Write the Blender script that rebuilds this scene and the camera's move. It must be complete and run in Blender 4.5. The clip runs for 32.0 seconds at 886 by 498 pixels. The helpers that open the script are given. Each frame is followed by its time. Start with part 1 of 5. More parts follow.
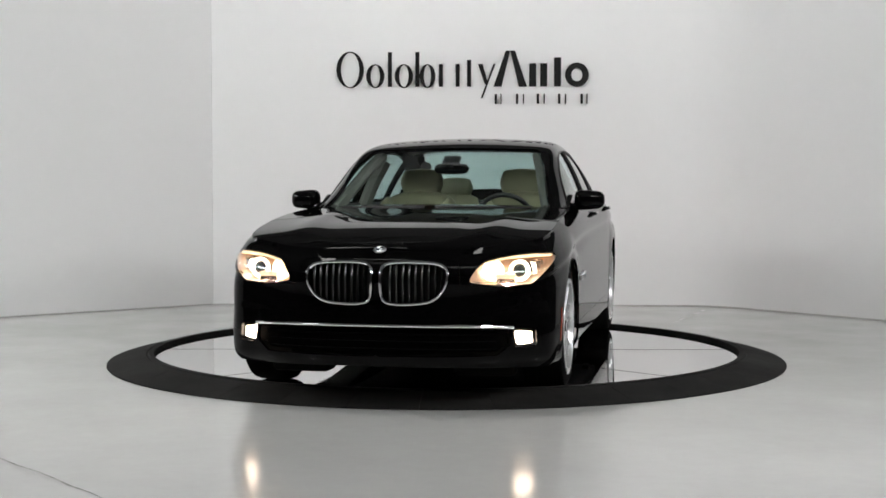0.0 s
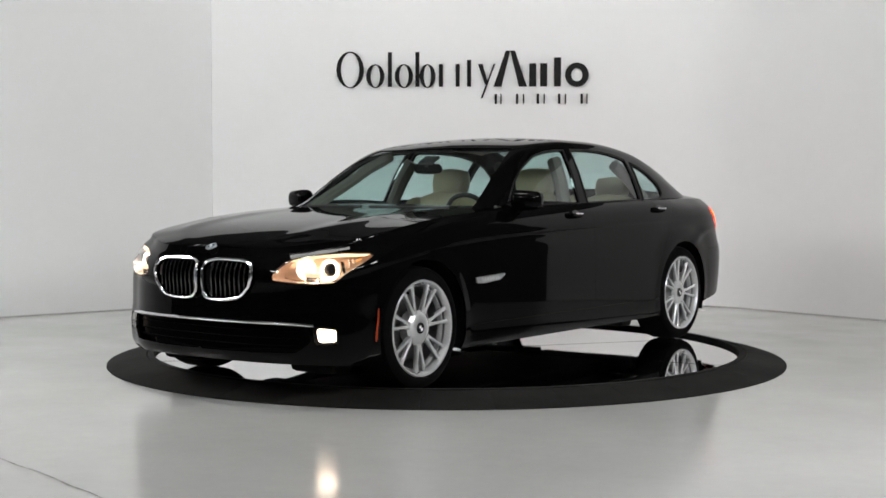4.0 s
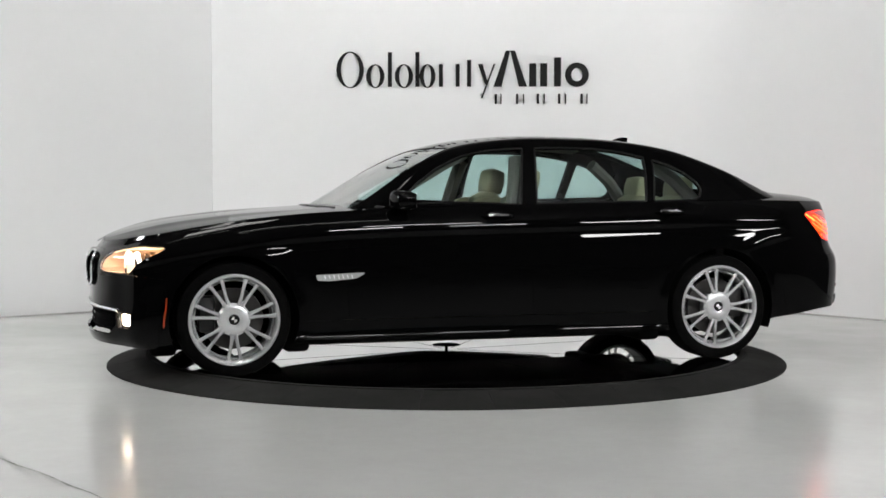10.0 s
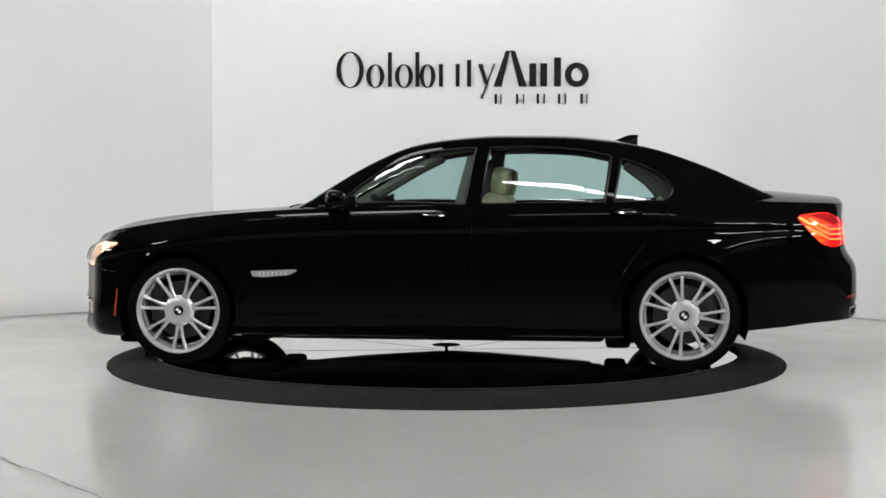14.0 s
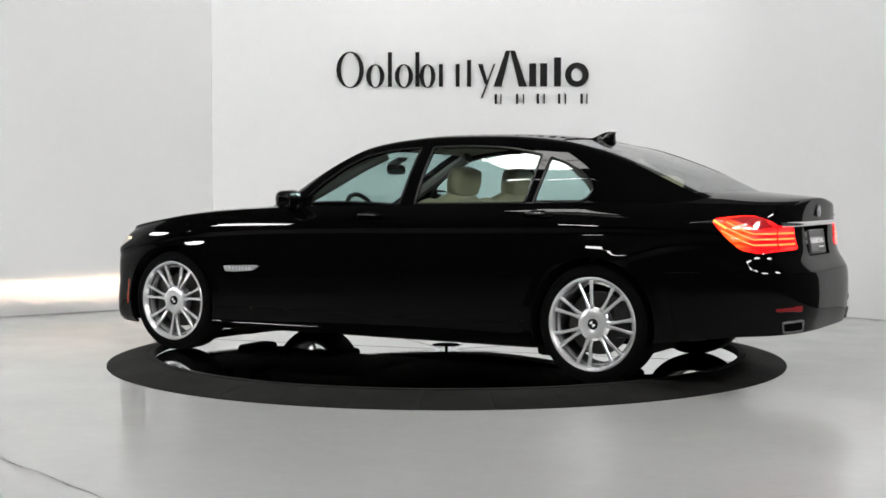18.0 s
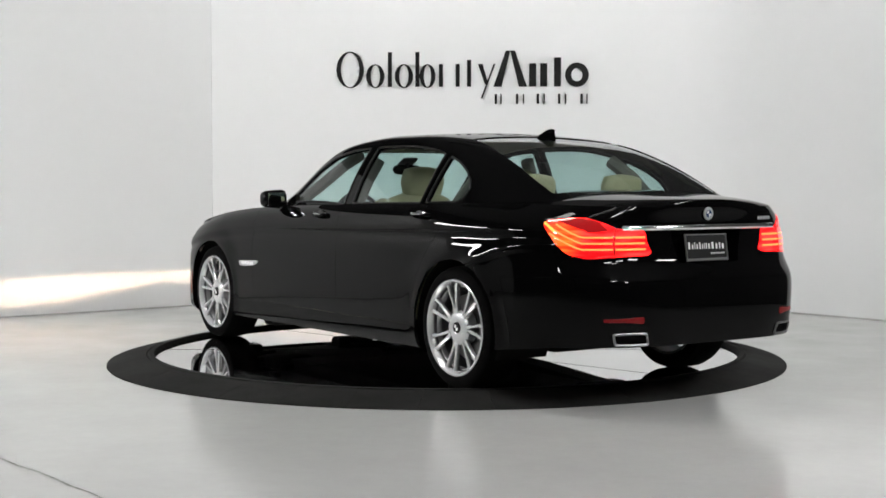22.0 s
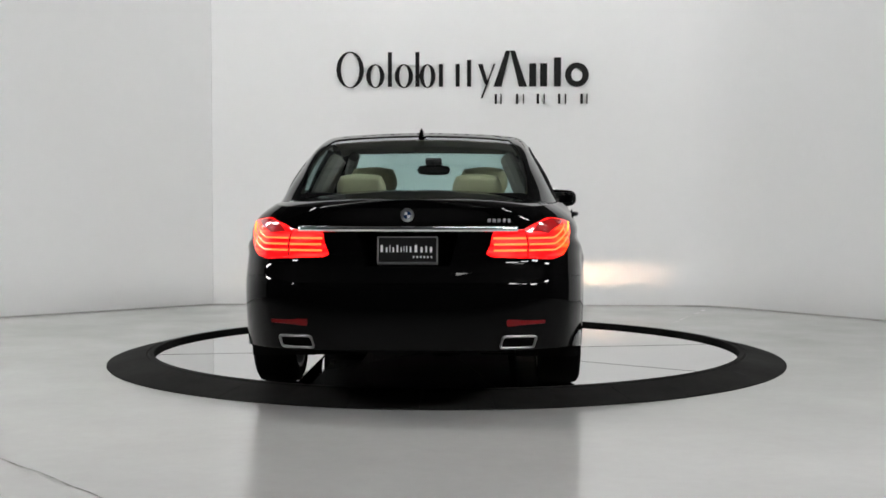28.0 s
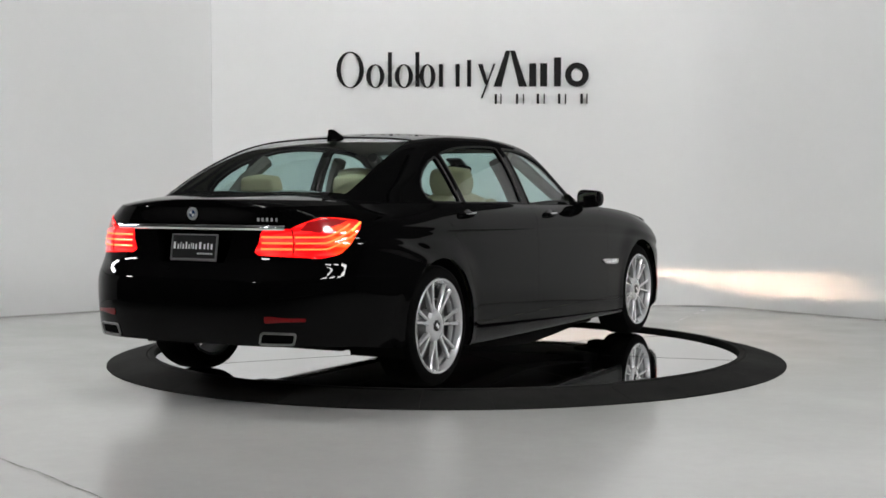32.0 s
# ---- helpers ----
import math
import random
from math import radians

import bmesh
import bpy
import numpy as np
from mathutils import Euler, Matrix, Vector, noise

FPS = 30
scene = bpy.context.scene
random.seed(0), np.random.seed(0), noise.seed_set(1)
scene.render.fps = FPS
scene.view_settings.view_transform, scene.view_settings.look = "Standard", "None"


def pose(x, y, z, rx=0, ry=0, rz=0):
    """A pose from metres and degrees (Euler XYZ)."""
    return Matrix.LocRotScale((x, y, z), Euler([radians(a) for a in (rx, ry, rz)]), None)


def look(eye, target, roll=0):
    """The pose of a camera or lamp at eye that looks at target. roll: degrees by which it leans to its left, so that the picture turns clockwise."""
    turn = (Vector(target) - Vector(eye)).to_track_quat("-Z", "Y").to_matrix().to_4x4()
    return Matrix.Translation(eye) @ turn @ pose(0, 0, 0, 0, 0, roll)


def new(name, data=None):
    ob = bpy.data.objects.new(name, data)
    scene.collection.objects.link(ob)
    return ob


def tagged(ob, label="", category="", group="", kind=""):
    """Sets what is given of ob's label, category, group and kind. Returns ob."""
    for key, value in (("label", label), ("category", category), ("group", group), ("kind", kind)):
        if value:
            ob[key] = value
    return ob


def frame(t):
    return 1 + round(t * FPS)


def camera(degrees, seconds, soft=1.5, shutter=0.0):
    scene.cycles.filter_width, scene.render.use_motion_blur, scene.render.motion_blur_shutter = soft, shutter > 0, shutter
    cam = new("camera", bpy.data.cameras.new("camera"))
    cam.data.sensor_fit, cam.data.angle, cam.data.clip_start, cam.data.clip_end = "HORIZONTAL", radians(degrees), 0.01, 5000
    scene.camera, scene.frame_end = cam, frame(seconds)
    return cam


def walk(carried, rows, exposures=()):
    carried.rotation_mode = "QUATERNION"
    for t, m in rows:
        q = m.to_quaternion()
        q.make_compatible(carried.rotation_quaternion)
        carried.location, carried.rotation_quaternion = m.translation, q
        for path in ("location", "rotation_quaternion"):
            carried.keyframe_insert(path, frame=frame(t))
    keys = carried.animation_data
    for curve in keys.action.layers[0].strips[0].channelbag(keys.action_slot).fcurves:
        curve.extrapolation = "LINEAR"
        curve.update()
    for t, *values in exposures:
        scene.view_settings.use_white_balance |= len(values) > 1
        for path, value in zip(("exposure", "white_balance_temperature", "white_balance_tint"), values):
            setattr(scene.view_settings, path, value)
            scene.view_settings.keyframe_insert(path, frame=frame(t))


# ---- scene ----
cam = camera(36.42, 32.0, soft=1.6)
EYE = Vector((0.0, -9.466, 1.1453))
WAY = Vector((math.sin(radians(-0.146)) * math.cos(radians(2.637)), math.cos(radians(-0.146)) * math.cos(radians(2.637)), -math.sin(radians(2.637))))
STAND = look(EYE, EYE + WAY * 10)
walk(cam, [(0, STAND), (32, STAND)], exposures=[(0, 0.15), (3, 0.16), (6, 0.36), (25, 0.34), (28, 0.13), (32, 0.11)])

# ---- light: a closed studio lit by ceiling panels, with a dim ambient ----
world = bpy.data.worlds.new("studio_world")
scene.world = world
world.use_nodes = True
world.node_tree.nodes["Background"].inputs[0].default_value = (0.8, 0.85, 0.9, 1)
world.node_tree.nodes["Background"].inputs[1].default_value = 0.02
PANEL_GLOW = 17.0
SOFTBOX_GLOW = 75.0
WASHER_GLOW = 15.6
BEAM_GLOW = 112000.0


# ---- materials ----
def material(name, color, rough=0.5, metal=0.0, coat=0.0, coat_rough=0.03, spec=0.5, bump=0.0, bump_scale=200.0, vary=0.0, vary_scale=3.0,
             rough_vary=0.0, glow=None, glow_strength=0.0):
    m = bpy.data.materials.new(name)
    m.use_nodes = True
    t = m.node_tree
    b = t.nodes["Principled BSDF"]
    b.inputs["Base Color"].default_value = (*color, 1)
    b.inputs["Roughness"].default_value = rough
    b.inputs["Metallic"].default_value = metal
    b.inputs["Coat Weight"].default_value = coat
    b.inputs["Coat Roughness"].default_value = coat_rough
    b.inputs["Specular IOR Level"].default_value = spec
    if glow:
        b.inputs["Emission Color"].default_value = (*glow, 1)
        b.inputs["Emission Strength"].default_value = glow_strength
    if vary or rough_vary or bump:
        co = t.nodes.new("ShaderNodeTexCoord")
    if vary:
        n1, n2 = t.nodes.new("ShaderNodeTexNoise"), t.nodes.new("ShaderNodeTexNoise")
        n1.inputs["Scale"].default_value, n1.inputs["Detail"].default_value = vary_scale, 6
        n2.inputs["Scale"].default_value, n2.inputs["Detail"].default_value = vary_scale * 17, 4
        mix = t.nodes.new("ShaderNodeMix")
        mix.data_type = "RGBA"
        add = t.nodes.new("ShaderNodeMath")
        add.operation = "MULTIPLY_ADD"
        add.inputs[1].default_value = 0.35
        t.links.new(n2.outputs["Fac"], add.inputs[0])
        t.links.new(n1.outputs["Fac"], add.inputs[2])
        ramp = t.nodes.new("ShaderNodeMapRange")
        ramp.inputs[1].default_value, ramp.inputs[2].default_value = 0.42, 0.92
        t.links.new(add.outputs[0], ramp.inputs[0])
        mix.inputs[6].default_value = (*[c * (1 - vary) for c in color], 1)
        mix.inputs[7].default_value = (*[min(1, c * (1 + vary)) for c in color], 1)
        t.links.new(ramp.outputs[0], mix.inputs[0])
        t.links.new(mix.outputs[2], b.inputs["Base Color"])
        for n in (n1, n2):
            t.links.new(co.outputs["Object"], n.inputs["Vector"])
    if rough_vary:
        n3 = t.nodes.new("ShaderNodeTexNoise")
        n3.inputs["Scale"].default_value, n3.inputs["Detail"].default_value = 1.7, 8
        r = t.nodes.new("ShaderNodeMapRange")
        r.inputs[1].default_value, r.inputs[2].default_value = 0.3, 0.7
        r.inputs[3].default_value, r.inputs[4].default_value = max(0, rough - rough_vary), rough + rough_vary
        t.links.new(co.outputs["Object"], n3.inputs["Vector"])
        t.links.new(n3.outputs["Fac"], r.inputs[0])
        t.links.new(r.outputs[0], b.inputs["Roughness"])
    if bump:
        n4 = t.nodes.new("ShaderNodeTexNoise")
        n4.inputs["Scale"].default_value, n4.inputs["Detail"].default_value = bump_scale, 3
        bp = t.nodes.new("ShaderNodeBump")
        bp.inputs["Strength"].default_value, bp.inputs["Distance"].default_value = bump, 0.002
        t.links.new(co.outputs["Object"], n4.inputs["Vector"])
        t.links.new(n4.outputs["Fac"], bp.inputs["Height"])
        t.links.new(bp.outputs[0], b.inputs["Normal"])
    return m


def glass_material(name, tint, rough=0.0, ior=1.5, gloss=(1, 1, 1)):
    """Thin sheet glass: a tinted see-through pane whose gloss follows Fresnel."""
    m = bpy.data.materials.new(name)
    m.use_nodes = True
    t = m.node_tree
    t.nodes.remove(t.nodes["Principled BSDF"])
    tr, gl, lw, pw, ma, mx = (t.nodes.new(k) for k in ("ShaderNodeBsdfTransparent", "ShaderNodeBsdfGlossy", "ShaderNodeLayerWeight", "ShaderNodeMath", "ShaderNodeMath", "ShaderNodeMixShader"))
    tr.inputs["Color"].default_value = (*tint, 1)
    gl.inputs["Color"].default_value = (*gloss, 1)
    gl.inputs["Roughness"].default_value = rough
    f0 = ((ior - 1) / (ior + 1)) ** 2 * 1.6
    pw.operation, pw.inputs[1].default_value = "POWER", 5.0
    lw.inputs["Blend"].default_value = 0.5
    ma.operation, ma.inputs[1].default_value, ma.inputs[2].default_value = "MULTIPLY_ADD", 1 - f0, f0
    t.links.new(lw.outputs["Facing"], pw.inputs[0])
    t.links.new(pw.outputs[0], ma.inputs[0])
    t.links.new(ma.outputs[0], mx.inputs[0])
    t.links.new(tr.outputs[0], mx.inputs[1])
    t.links.new(gl.outputs[0], mx.inputs[2])
    t.links.new(mx.outputs[0], t.nodes["Material Output"].inputs["Surface"])
    return m


WALL = material("white_wall_paint", (0.80, 0.81, 0.81), 0.55, vary=0.02, vary_scale=0.5, bump=0.05, bump_scale=90)
FLOOR = material("grey_epoxy_floor", (0.53, 0.535, 0.525), 0.18, rough_vary=0.035, vary=0.06, vary_scale=0.7, coat=0.2, coat_rough=0.08, spec=0.38)
DARK_WALL = material("dark_grey_wall_paint", (0.03, 0.03, 0.03), 0.8, vary=0.1)
CEILING = material("ceiling_paint", (0.12, 0.12, 0.12), 0.8, vary=0.05)
RUBBER = material("black_ribbed_rubber", (0.012, 0.012, 0.0115), 0.8, spec=0.15, vary=0.4, vary_scale=3.5, bump=0.25, bump_scale=220, rough_vary=0.1)
DISC = material("mirror_polished_deck", (0.74, 0.74, 0.735), 0.028, metal=1.0, vary=0.05, vary_scale=1.2, rough_vary=0.022)
SIGN_BLACK = material("black_sign_acrylic", (0.006, 0.006, 0.006), 0.5, spec=0.2)
PAINT = material("black_car_paint", (0.0015, 0.0015, 0.0016), 0.5, coat=0.85, coat_rough=0.012, spec=0.0)
PAINT.node_tree.nodes["Principled BSDF"].inputs["Coat IOR"].default_value = 1.24
PLASTIC = material("black_plastic", (0.008, 0.008, 0.008), 0.45, bump=0.05, bump_scale=400)
GLOSS_BLACK = material("gloss_black_trim", (0.004, 0.004, 0.004), 0.08)
TRIM_BLACK = material("satin_black_trim", (0.006, 0.006, 0.006), 0.35, spec=0.25)
UNDER = material("underbody_coating", (0.004, 0.004, 0.004), 0.9, vary=0.2, spec=0.1)
CHROME = material("chrome", (0.82, 0.83, 0.84), 0.09, metal=1.0)
SATIN = material("satin_aluminium", (0.55, 0.56, 0.57), 0.28, metal=1.0)
ALLOY = material("silver_alloy_paint", (0.72, 0.73, 0.74), 0.27, metal=0.65, coat=0.5, coat_rough=0.05)
TYRE = material("tyre_rubber", (0.0020, 0.0020, 0.0020), 0.85, spec=0.06, bump=0.1, bump_scale=150)
STEEL = material("brake_steel", (0.07, 0.068, 0.066), 0.45, metal=1.0, vary=0.15, vary_scale=8)
LEATHER = material("beige_leather", (0.33, 0.31, 0.19), 0.5, vary=0.06, vary_scale=6, bump=0.15, bump_scale=120)
LEATHER_DARK = material("dark_dashboard_leather", (0.02, 0.02, 0.02), 0.55, bump=0.15, bump_scale=160)
HEADLINER = material("beige_headliner_cloth", (0.40, 0.38, 0.32), 0.9, bump=0.1, bump_scale=300)
CARPET = material("dark_carpet", (0.03, 0.028, 0.025), 0.95, bump=0.4, bump_scale=300)
GLASS = glass_material("green_tinted_glass", (0.70, 0.85, 0.83))
LENS = glass_material("clear_lamp_lens", (0.95, 0.95, 0.95))
REFLECTOR = material("lamp_reflector", (0.78, 0.64, 0.54), 0.34, metal=0.8)
AMBER = material("amber_lens", (0.75, 0.35, 0.05), 0.15, glow=(1.0, 0.50, 0.12), glow_strength=0.5, coat=1)
RED_LENS = material("red_lamp_lens", (0.40, 0.008, 0.010), 0.12, coat=1.0, glow=(1.0, 0.035, 0.045), glow_strength=0.85)


def banded_glow(m, low, high, weak, strong, bulb, warm):
    """Lamp optics: the glow runs from low to high in fine horizontal bands, warmer round the bulb."""
    t = m.node_tree
    b = t.nodes["Principled BSDF"]
    co, mp, n1, mr, mix, st = (t.nodes.new(k) for k in ("ShaderNodeTexCoord", "ShaderNodeMapping", "ShaderNodeTexNoise", "ShaderNodeMapRange", "ShaderNodeMix", "ShaderNodeMapRange"))
    mp.inputs["Scale"].default_value = (5, 5, 34)
    n1.inputs["Scale"].default_value, n1.inputs["Detail"].default_value = 1.0, 3
    mr.inputs[1].default_value, mr.inputs[2].default_value = 0.40, 0.66
    mix.data_type = "RGBA"
    mix.inputs[6].default_value, mix.inputs[7].default_value = (*low, 1), (*high, 1)
    st.inputs[3].default_value, st.inputs[4].default_value = weak, strong
    t.links.new(co.outputs["Object"], mp.inputs["Vector"])
    t.links.new(mp.outputs[0], n1.inputs["Vector"])
    t.links.new(n1.outputs["Fac"], mr.inputs[0])
    t.links.new(mr.outputs[0], mix.inputs[0])
    t.links.new(mr.outputs[0], st.inputs[0])
    away, ab, near, mix2 = (t.nodes.new(k) for k in ("ShaderNodeVectorMath", "ShaderNodeVectorMath", "ShaderNodeMapRange", "ShaderNodeMix"))
    ab.operation, away.operation, mix2.data_type = "ABSOLUTE", "DISTANCE", "RGBA"
    away.inputs[1].default_value = bulb
    near.interpolation_type = "SMOOTHSTEP"
    near.inputs[1].default_value, near.inputs[2].default_value, near.inputs[3].default_value, near.inputs[4].default_value = 0.02, 0.15, 1.0, 0.0
    mix2.inputs[7].default_value = (*warm, 1)
    t.links.new(co.outputs["Object"], ab.inputs[0])
    t.links.new(ab.outputs[0], away.inputs[0])
    t.links.new(away.outputs["Value"], near.inputs[0])
    t.links.new(near.outputs[0], mix2.inputs[0])
    t.links.new(mix.outputs[2], mix2.inputs[6])
    t.links.new(mix2.outputs[2], b.inputs["Emission Color"])
    t.links.new(st.outputs[0], b.inputs["Emission Strength"])


banded_glow(RED_LENS, (1.0, 0.004, 0.006), (1.0, 0.014, 0.011), 1.0, 4.5, (2.41, 0.82, 0.875), (1.0, 0.060, 0.005))
RED_BAR = material("red_lit_bar", (0.8, 0.1, 0.03), 0.2, glow=(1.0, 0.17, 0.04), glow_strength=1.8)
RED_DARK = material("red_reflector_lens", (0.15, 0.002, 0.004), 0.3, coat=0.2, spec=0.2)
BULB = material("lit_xenon_projector", (1, 0.9, 0.8), 0.3, glow=(1.0, 0.65, 0.44), glow_strength=BEAM_GLOW)
HALO = material("lit_halo_ring", (1, 0.9, 0.8), 0.3, glow=(1.0, 0.84, 0.64), glow_strength=5.0)
FOG_GLOW = material("lit_fog_lamp", (1, 0.9, 0.8), 0.3, glow=(1.0, 0.77, 0.57), glow_strength=11.0)
SOFTBOX = material("lit_softbox_cloth", (1, 1, 1), 0.5, glow=(1.0, 0.99, 0.985), glow_strength=SOFTBOX_GLOW)
WASHER = material("lit_washer_panel", (1, 1, 1), 0.5, glow=(1.0, 0.99, 0.985), glow_strength=WASHER_GLOW)
PANEL = material("lit_ceiling_panel", (1, 1, 1), 0.5, glow=(1.0, 0.99, 0.96), glow_strength=PANEL_GLOW)
TAIL_CORNER = material("amber_lit_corner", (0.8, 0.3, 0.05), 0.2, glow=(1.0, 0.26, 0.045), glow_strength=2.0)
# upper lens has no bulb; a faint glow keeps its red visible
RED_FAINT = material("unlit_red_lens", (0.20, 0.006, 0.008), 0.12, coat=1.0, glow=(1.0, 0.02, 0.02), glow_strength=0.20)
AMBER_LENS = material("warm_projector_lens", (0.7, 0.5, 0.25), 0.1, coat=1.0, glow=(1.0, 0.76, 0.46), glow_strength=2.2)
# not a lamp: its glow stands in for headlamp light on the shroud
SHROUD_GLOW = material("lit_reflector_foot", (0.78, 0.64, 0.54), 0.34, metal=0.8, glow=(1.0, 0.78, 0.50), glow_strength=0.9)
BROW = material("lit_eyebrow", (0.9, 0.7, 0.4), 0.3, glow=(1.0, 0.74, 0.44), glow_strength=1.3)
SLAT = material("dark_chrome_slat", (0.12, 0.12, 0.123), 0.25, metal=1.0)
SIDE_AMBER = material("amber_side_marker", (0.24, 0.03, 0.010), 0.2, coat=1.0, glow=(1.0, 0.10, 0.01), glow_strength=0.05)
MIRROR = material("mirror_glass", (0.85, 0.87, 0.88), 0.01, metal=1.0)
PLATE_DARK = material("plate_black", (0.010, 0.010, 0.010), 0.5, coat=1.0, coat_rough=0.05, spec=0.1)
# rim alloy darkened: the shade behind the spokes is put into the colour
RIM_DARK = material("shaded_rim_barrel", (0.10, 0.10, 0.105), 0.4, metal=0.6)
TRAP_BLACK = material("light_trap_velvet", (0.0005, 0.0005, 0.0005), 1.0, spec=0.0)
PLATE_FRAME = material("dull_plate_frame", (0.22, 0.22, 0.22), 0.35, metal=0.9)
INTAKE_BLACK = material("matt_black_mesh", (0.0015, 0.0015, 0.0015), 0.9, spec=0.03)
PLATE_WHITE = material("plate_print_white", (0.75, 0.75, 0.75), 0.4)
BADGE_BLUE = material("badge_blue_enamel", (0.02, 0.05, 0.13), 0.2, coat=1)


# ---- mesh helpers ----
def spline(*pts):
    """A smooth curve through a few (x, value) pairs, x rising."""
    xs, ys = np.array([p[0] for p in pts], float), np.array([p[1] for p in pts], float)
    h, d = np.diff(xs), np.diff(ys) / np.diff(xs)
    m = np.empty(len(xs))
    m[0], m[-1] = d[0], d[-1]
    for i in range(1, len(xs) - 1):
        m[i] = 0 if d[i - 1] * d[i] <= 0 else (h[i - 1] + h[i]) * 3 / ((2 * h[i] + h[i - 1]) / d[i - 1] + (h[i] + 2 * h[i - 1]) / d[i])

    def f(x):
        x = np.asarray(x, float)
        i = np.clip(np.searchsorted(xs, x) - 1, 0, len(xs) - 2)
        t = (x - xs[i]) / h[i]
        inside = (2 * t**3 - 3 * t**2 + 1) * ys[i] + (t**3 - 2 * t**2 + t) * h[i] * m[i] + (3 * t**2 - 2 * t**3) * ys[i + 1] + (t**3 - t**2) * h[i] * m[i + 1]
        return np.where(t < 0, ys[0] + m[0] * (x - xs[0]), np.where(t > 1, ys[-1] + m[-1] * (x - xs[-1]), inside))
    return f


def smoothed(f, lo, hi, sigma, n=1600):
    """A curve with its small kinks evened out over about sigma."""
    step = (hi - lo) / n
    pad = int(4 * sigma / step) + 2
    xs = lo + step * np.arange(-pad, n + pad + 1)
    k = np.exp(-0.5 * (step * np.arange(-pad, pad + 1) / sigma) ** 2)
    ys = np.convolve(f(xs), k / k.sum(), "same")
    xs, ys = xs[pad:-pad], ys[pad:-pad]
    return lambda x: np.interp(x, xs, ys) + np.where(np.asarray(x) > hi, (np.asarray(x) - hi) * (ys[-1] - ys[-9]) / (8 * step), 0) + np.where(np.asarray(x) < lo, (np.asarray(x) - lo) * (ys[8] - ys[0]) / (8 * step), 0)


def finish(me, sharp=35):
    me.validate()
    me.polygons.foreach_set("use_smooth", [True] * len(me.polygons))
    me.set_sharp_from_angle(angle=radians(sharp))


def part(name, bm, mat, parent=None, label="", sharp=35):
    me = bpy.data.meshes.new(name)
    bm.to_mesh(me)
    bm.free()
    me.materials.append(mat)
    finish(me, sharp)
    ob = new(name, me)
    ob.parent = parent
    return tagged(ob, label)


def solid(name, verts, faces, mat, parent=None, label="", sharp=35):
    me = bpy.data.meshes.new(name)
    me.from_pydata([tuple(map(float, v)) for v in verts], [], [tuple(dict.fromkeys(map(int, f))) for f in faces])
    me.materials.append(mat)
    finish(me, sharp)
    ob = new(name, me)
    ob.parent = parent
    return tagged(ob, label)


def thing(name, label, category, group="", kind=""):
    return tagged(new(name), label, category, group, kind)


def mirrored(ob, name, parent):
    """The mirror twin, across the car's middle plane, of a part and its own parts."""
    me = ob.data.copy()
    for v in me.vertices:
        v.co.y = -v.co.y
    me.flip_normals()
    twin = new(name, me)
    twin.parent = parent
    if "label" in ob:
        tagged(twin, ob["label"])
    for child in list(ob.children):
        mirrored(child, child.name.split(".")[0], twin)
    return twin


def rbox(sx, sy, sz, bevel=0.01, seg=2, at=(0, 0, 0), turn=(0, 0, 0), taper=1.0):
    bm = bmesh.new()
    bmesh.ops.create_cube(bm, size=1)
    for v in bm.verts:
        k = taper if v.co.z > 0 else 1
        v.co = Vector((v.co.x * sx * k, v.co.y * sy * k, v.co.z * sz))
    if bevel:
        bmesh.ops.bevel(bm, geom=bm.edges[:], offset=bevel, segments=seg, profile=0.5, affect="EDGES")
    bm.transform(pose(*at, *turn))
    return bm


def lathe(profile, steps=48, axis="y", closed=False):
    """Turns (radius, height) pairs round an axis."""
    bm = bmesh.new()
    rings = []
    for k in range(steps):
        a = 2 * math.pi * k / steps
        c, s = math.cos(a), math.sin(a)
        rings.append([bm.verts.new({"y": (r * c, h, r * s), "z": (r * c, r * s, h), "x": (h, r * c, r * s)}[axis]) for r, h in profile])
    n = len(profile)
    for k in range(steps):
        p, q = rings[k], rings[(k + 1) % steps]
        for j in range(n if closed else n - 1):
            bm.faces.new((p[j], p[(j + 1) % n], q[(j + 1) % n], q[j]))
    bmesh.ops.recalc_face_normals(bm, faces=bm.faces[:])
    return bm


def tube(points, radius, sides=8, closed=False, flat=1.0):
    """A round bar along points; flat squeezes it vertically."""
    bm = bmesh.new()
    pts = [Vector(p) for p in points]
    n = len(pts)
    rings = []
    for i, p in enumerate(pts):
        a, b = pts[(i - 1) % n if closed else max(0, i - 1)], pts[(i + 1) % n if closed else min(n - 1, i + 1)]
        t = (b - a).normalized()
        up = Vector((0, 0, 1)) if abs(t.z) < 0.95 else Vector((1, 0, 0))
        s = t.cross(up).normalized()
        w = s.cross(t)
        rings.append([bm.verts.new(p + s * radius * math.cos(2 * math.pi * k / sides) + w * radius * flat * math.sin(2 * math.pi * k / sides)) for k in range(sides)])
    for i in range(n if closed else n - 1):
        p, q = rings[i], rings[(i + 1) % n]
        for k in range(sides):
            bm.faces.new((p[k], p[(k + 1) % sides], q[(k + 1) % sides], q[k]))
    if not closed:
        bm.faces.new(rings[0][::-1])
        bm.faces.new(rings[-1])
    bmesh.ops.recalc_face_normals(bm, faces=bm.faces[:])
    return bm


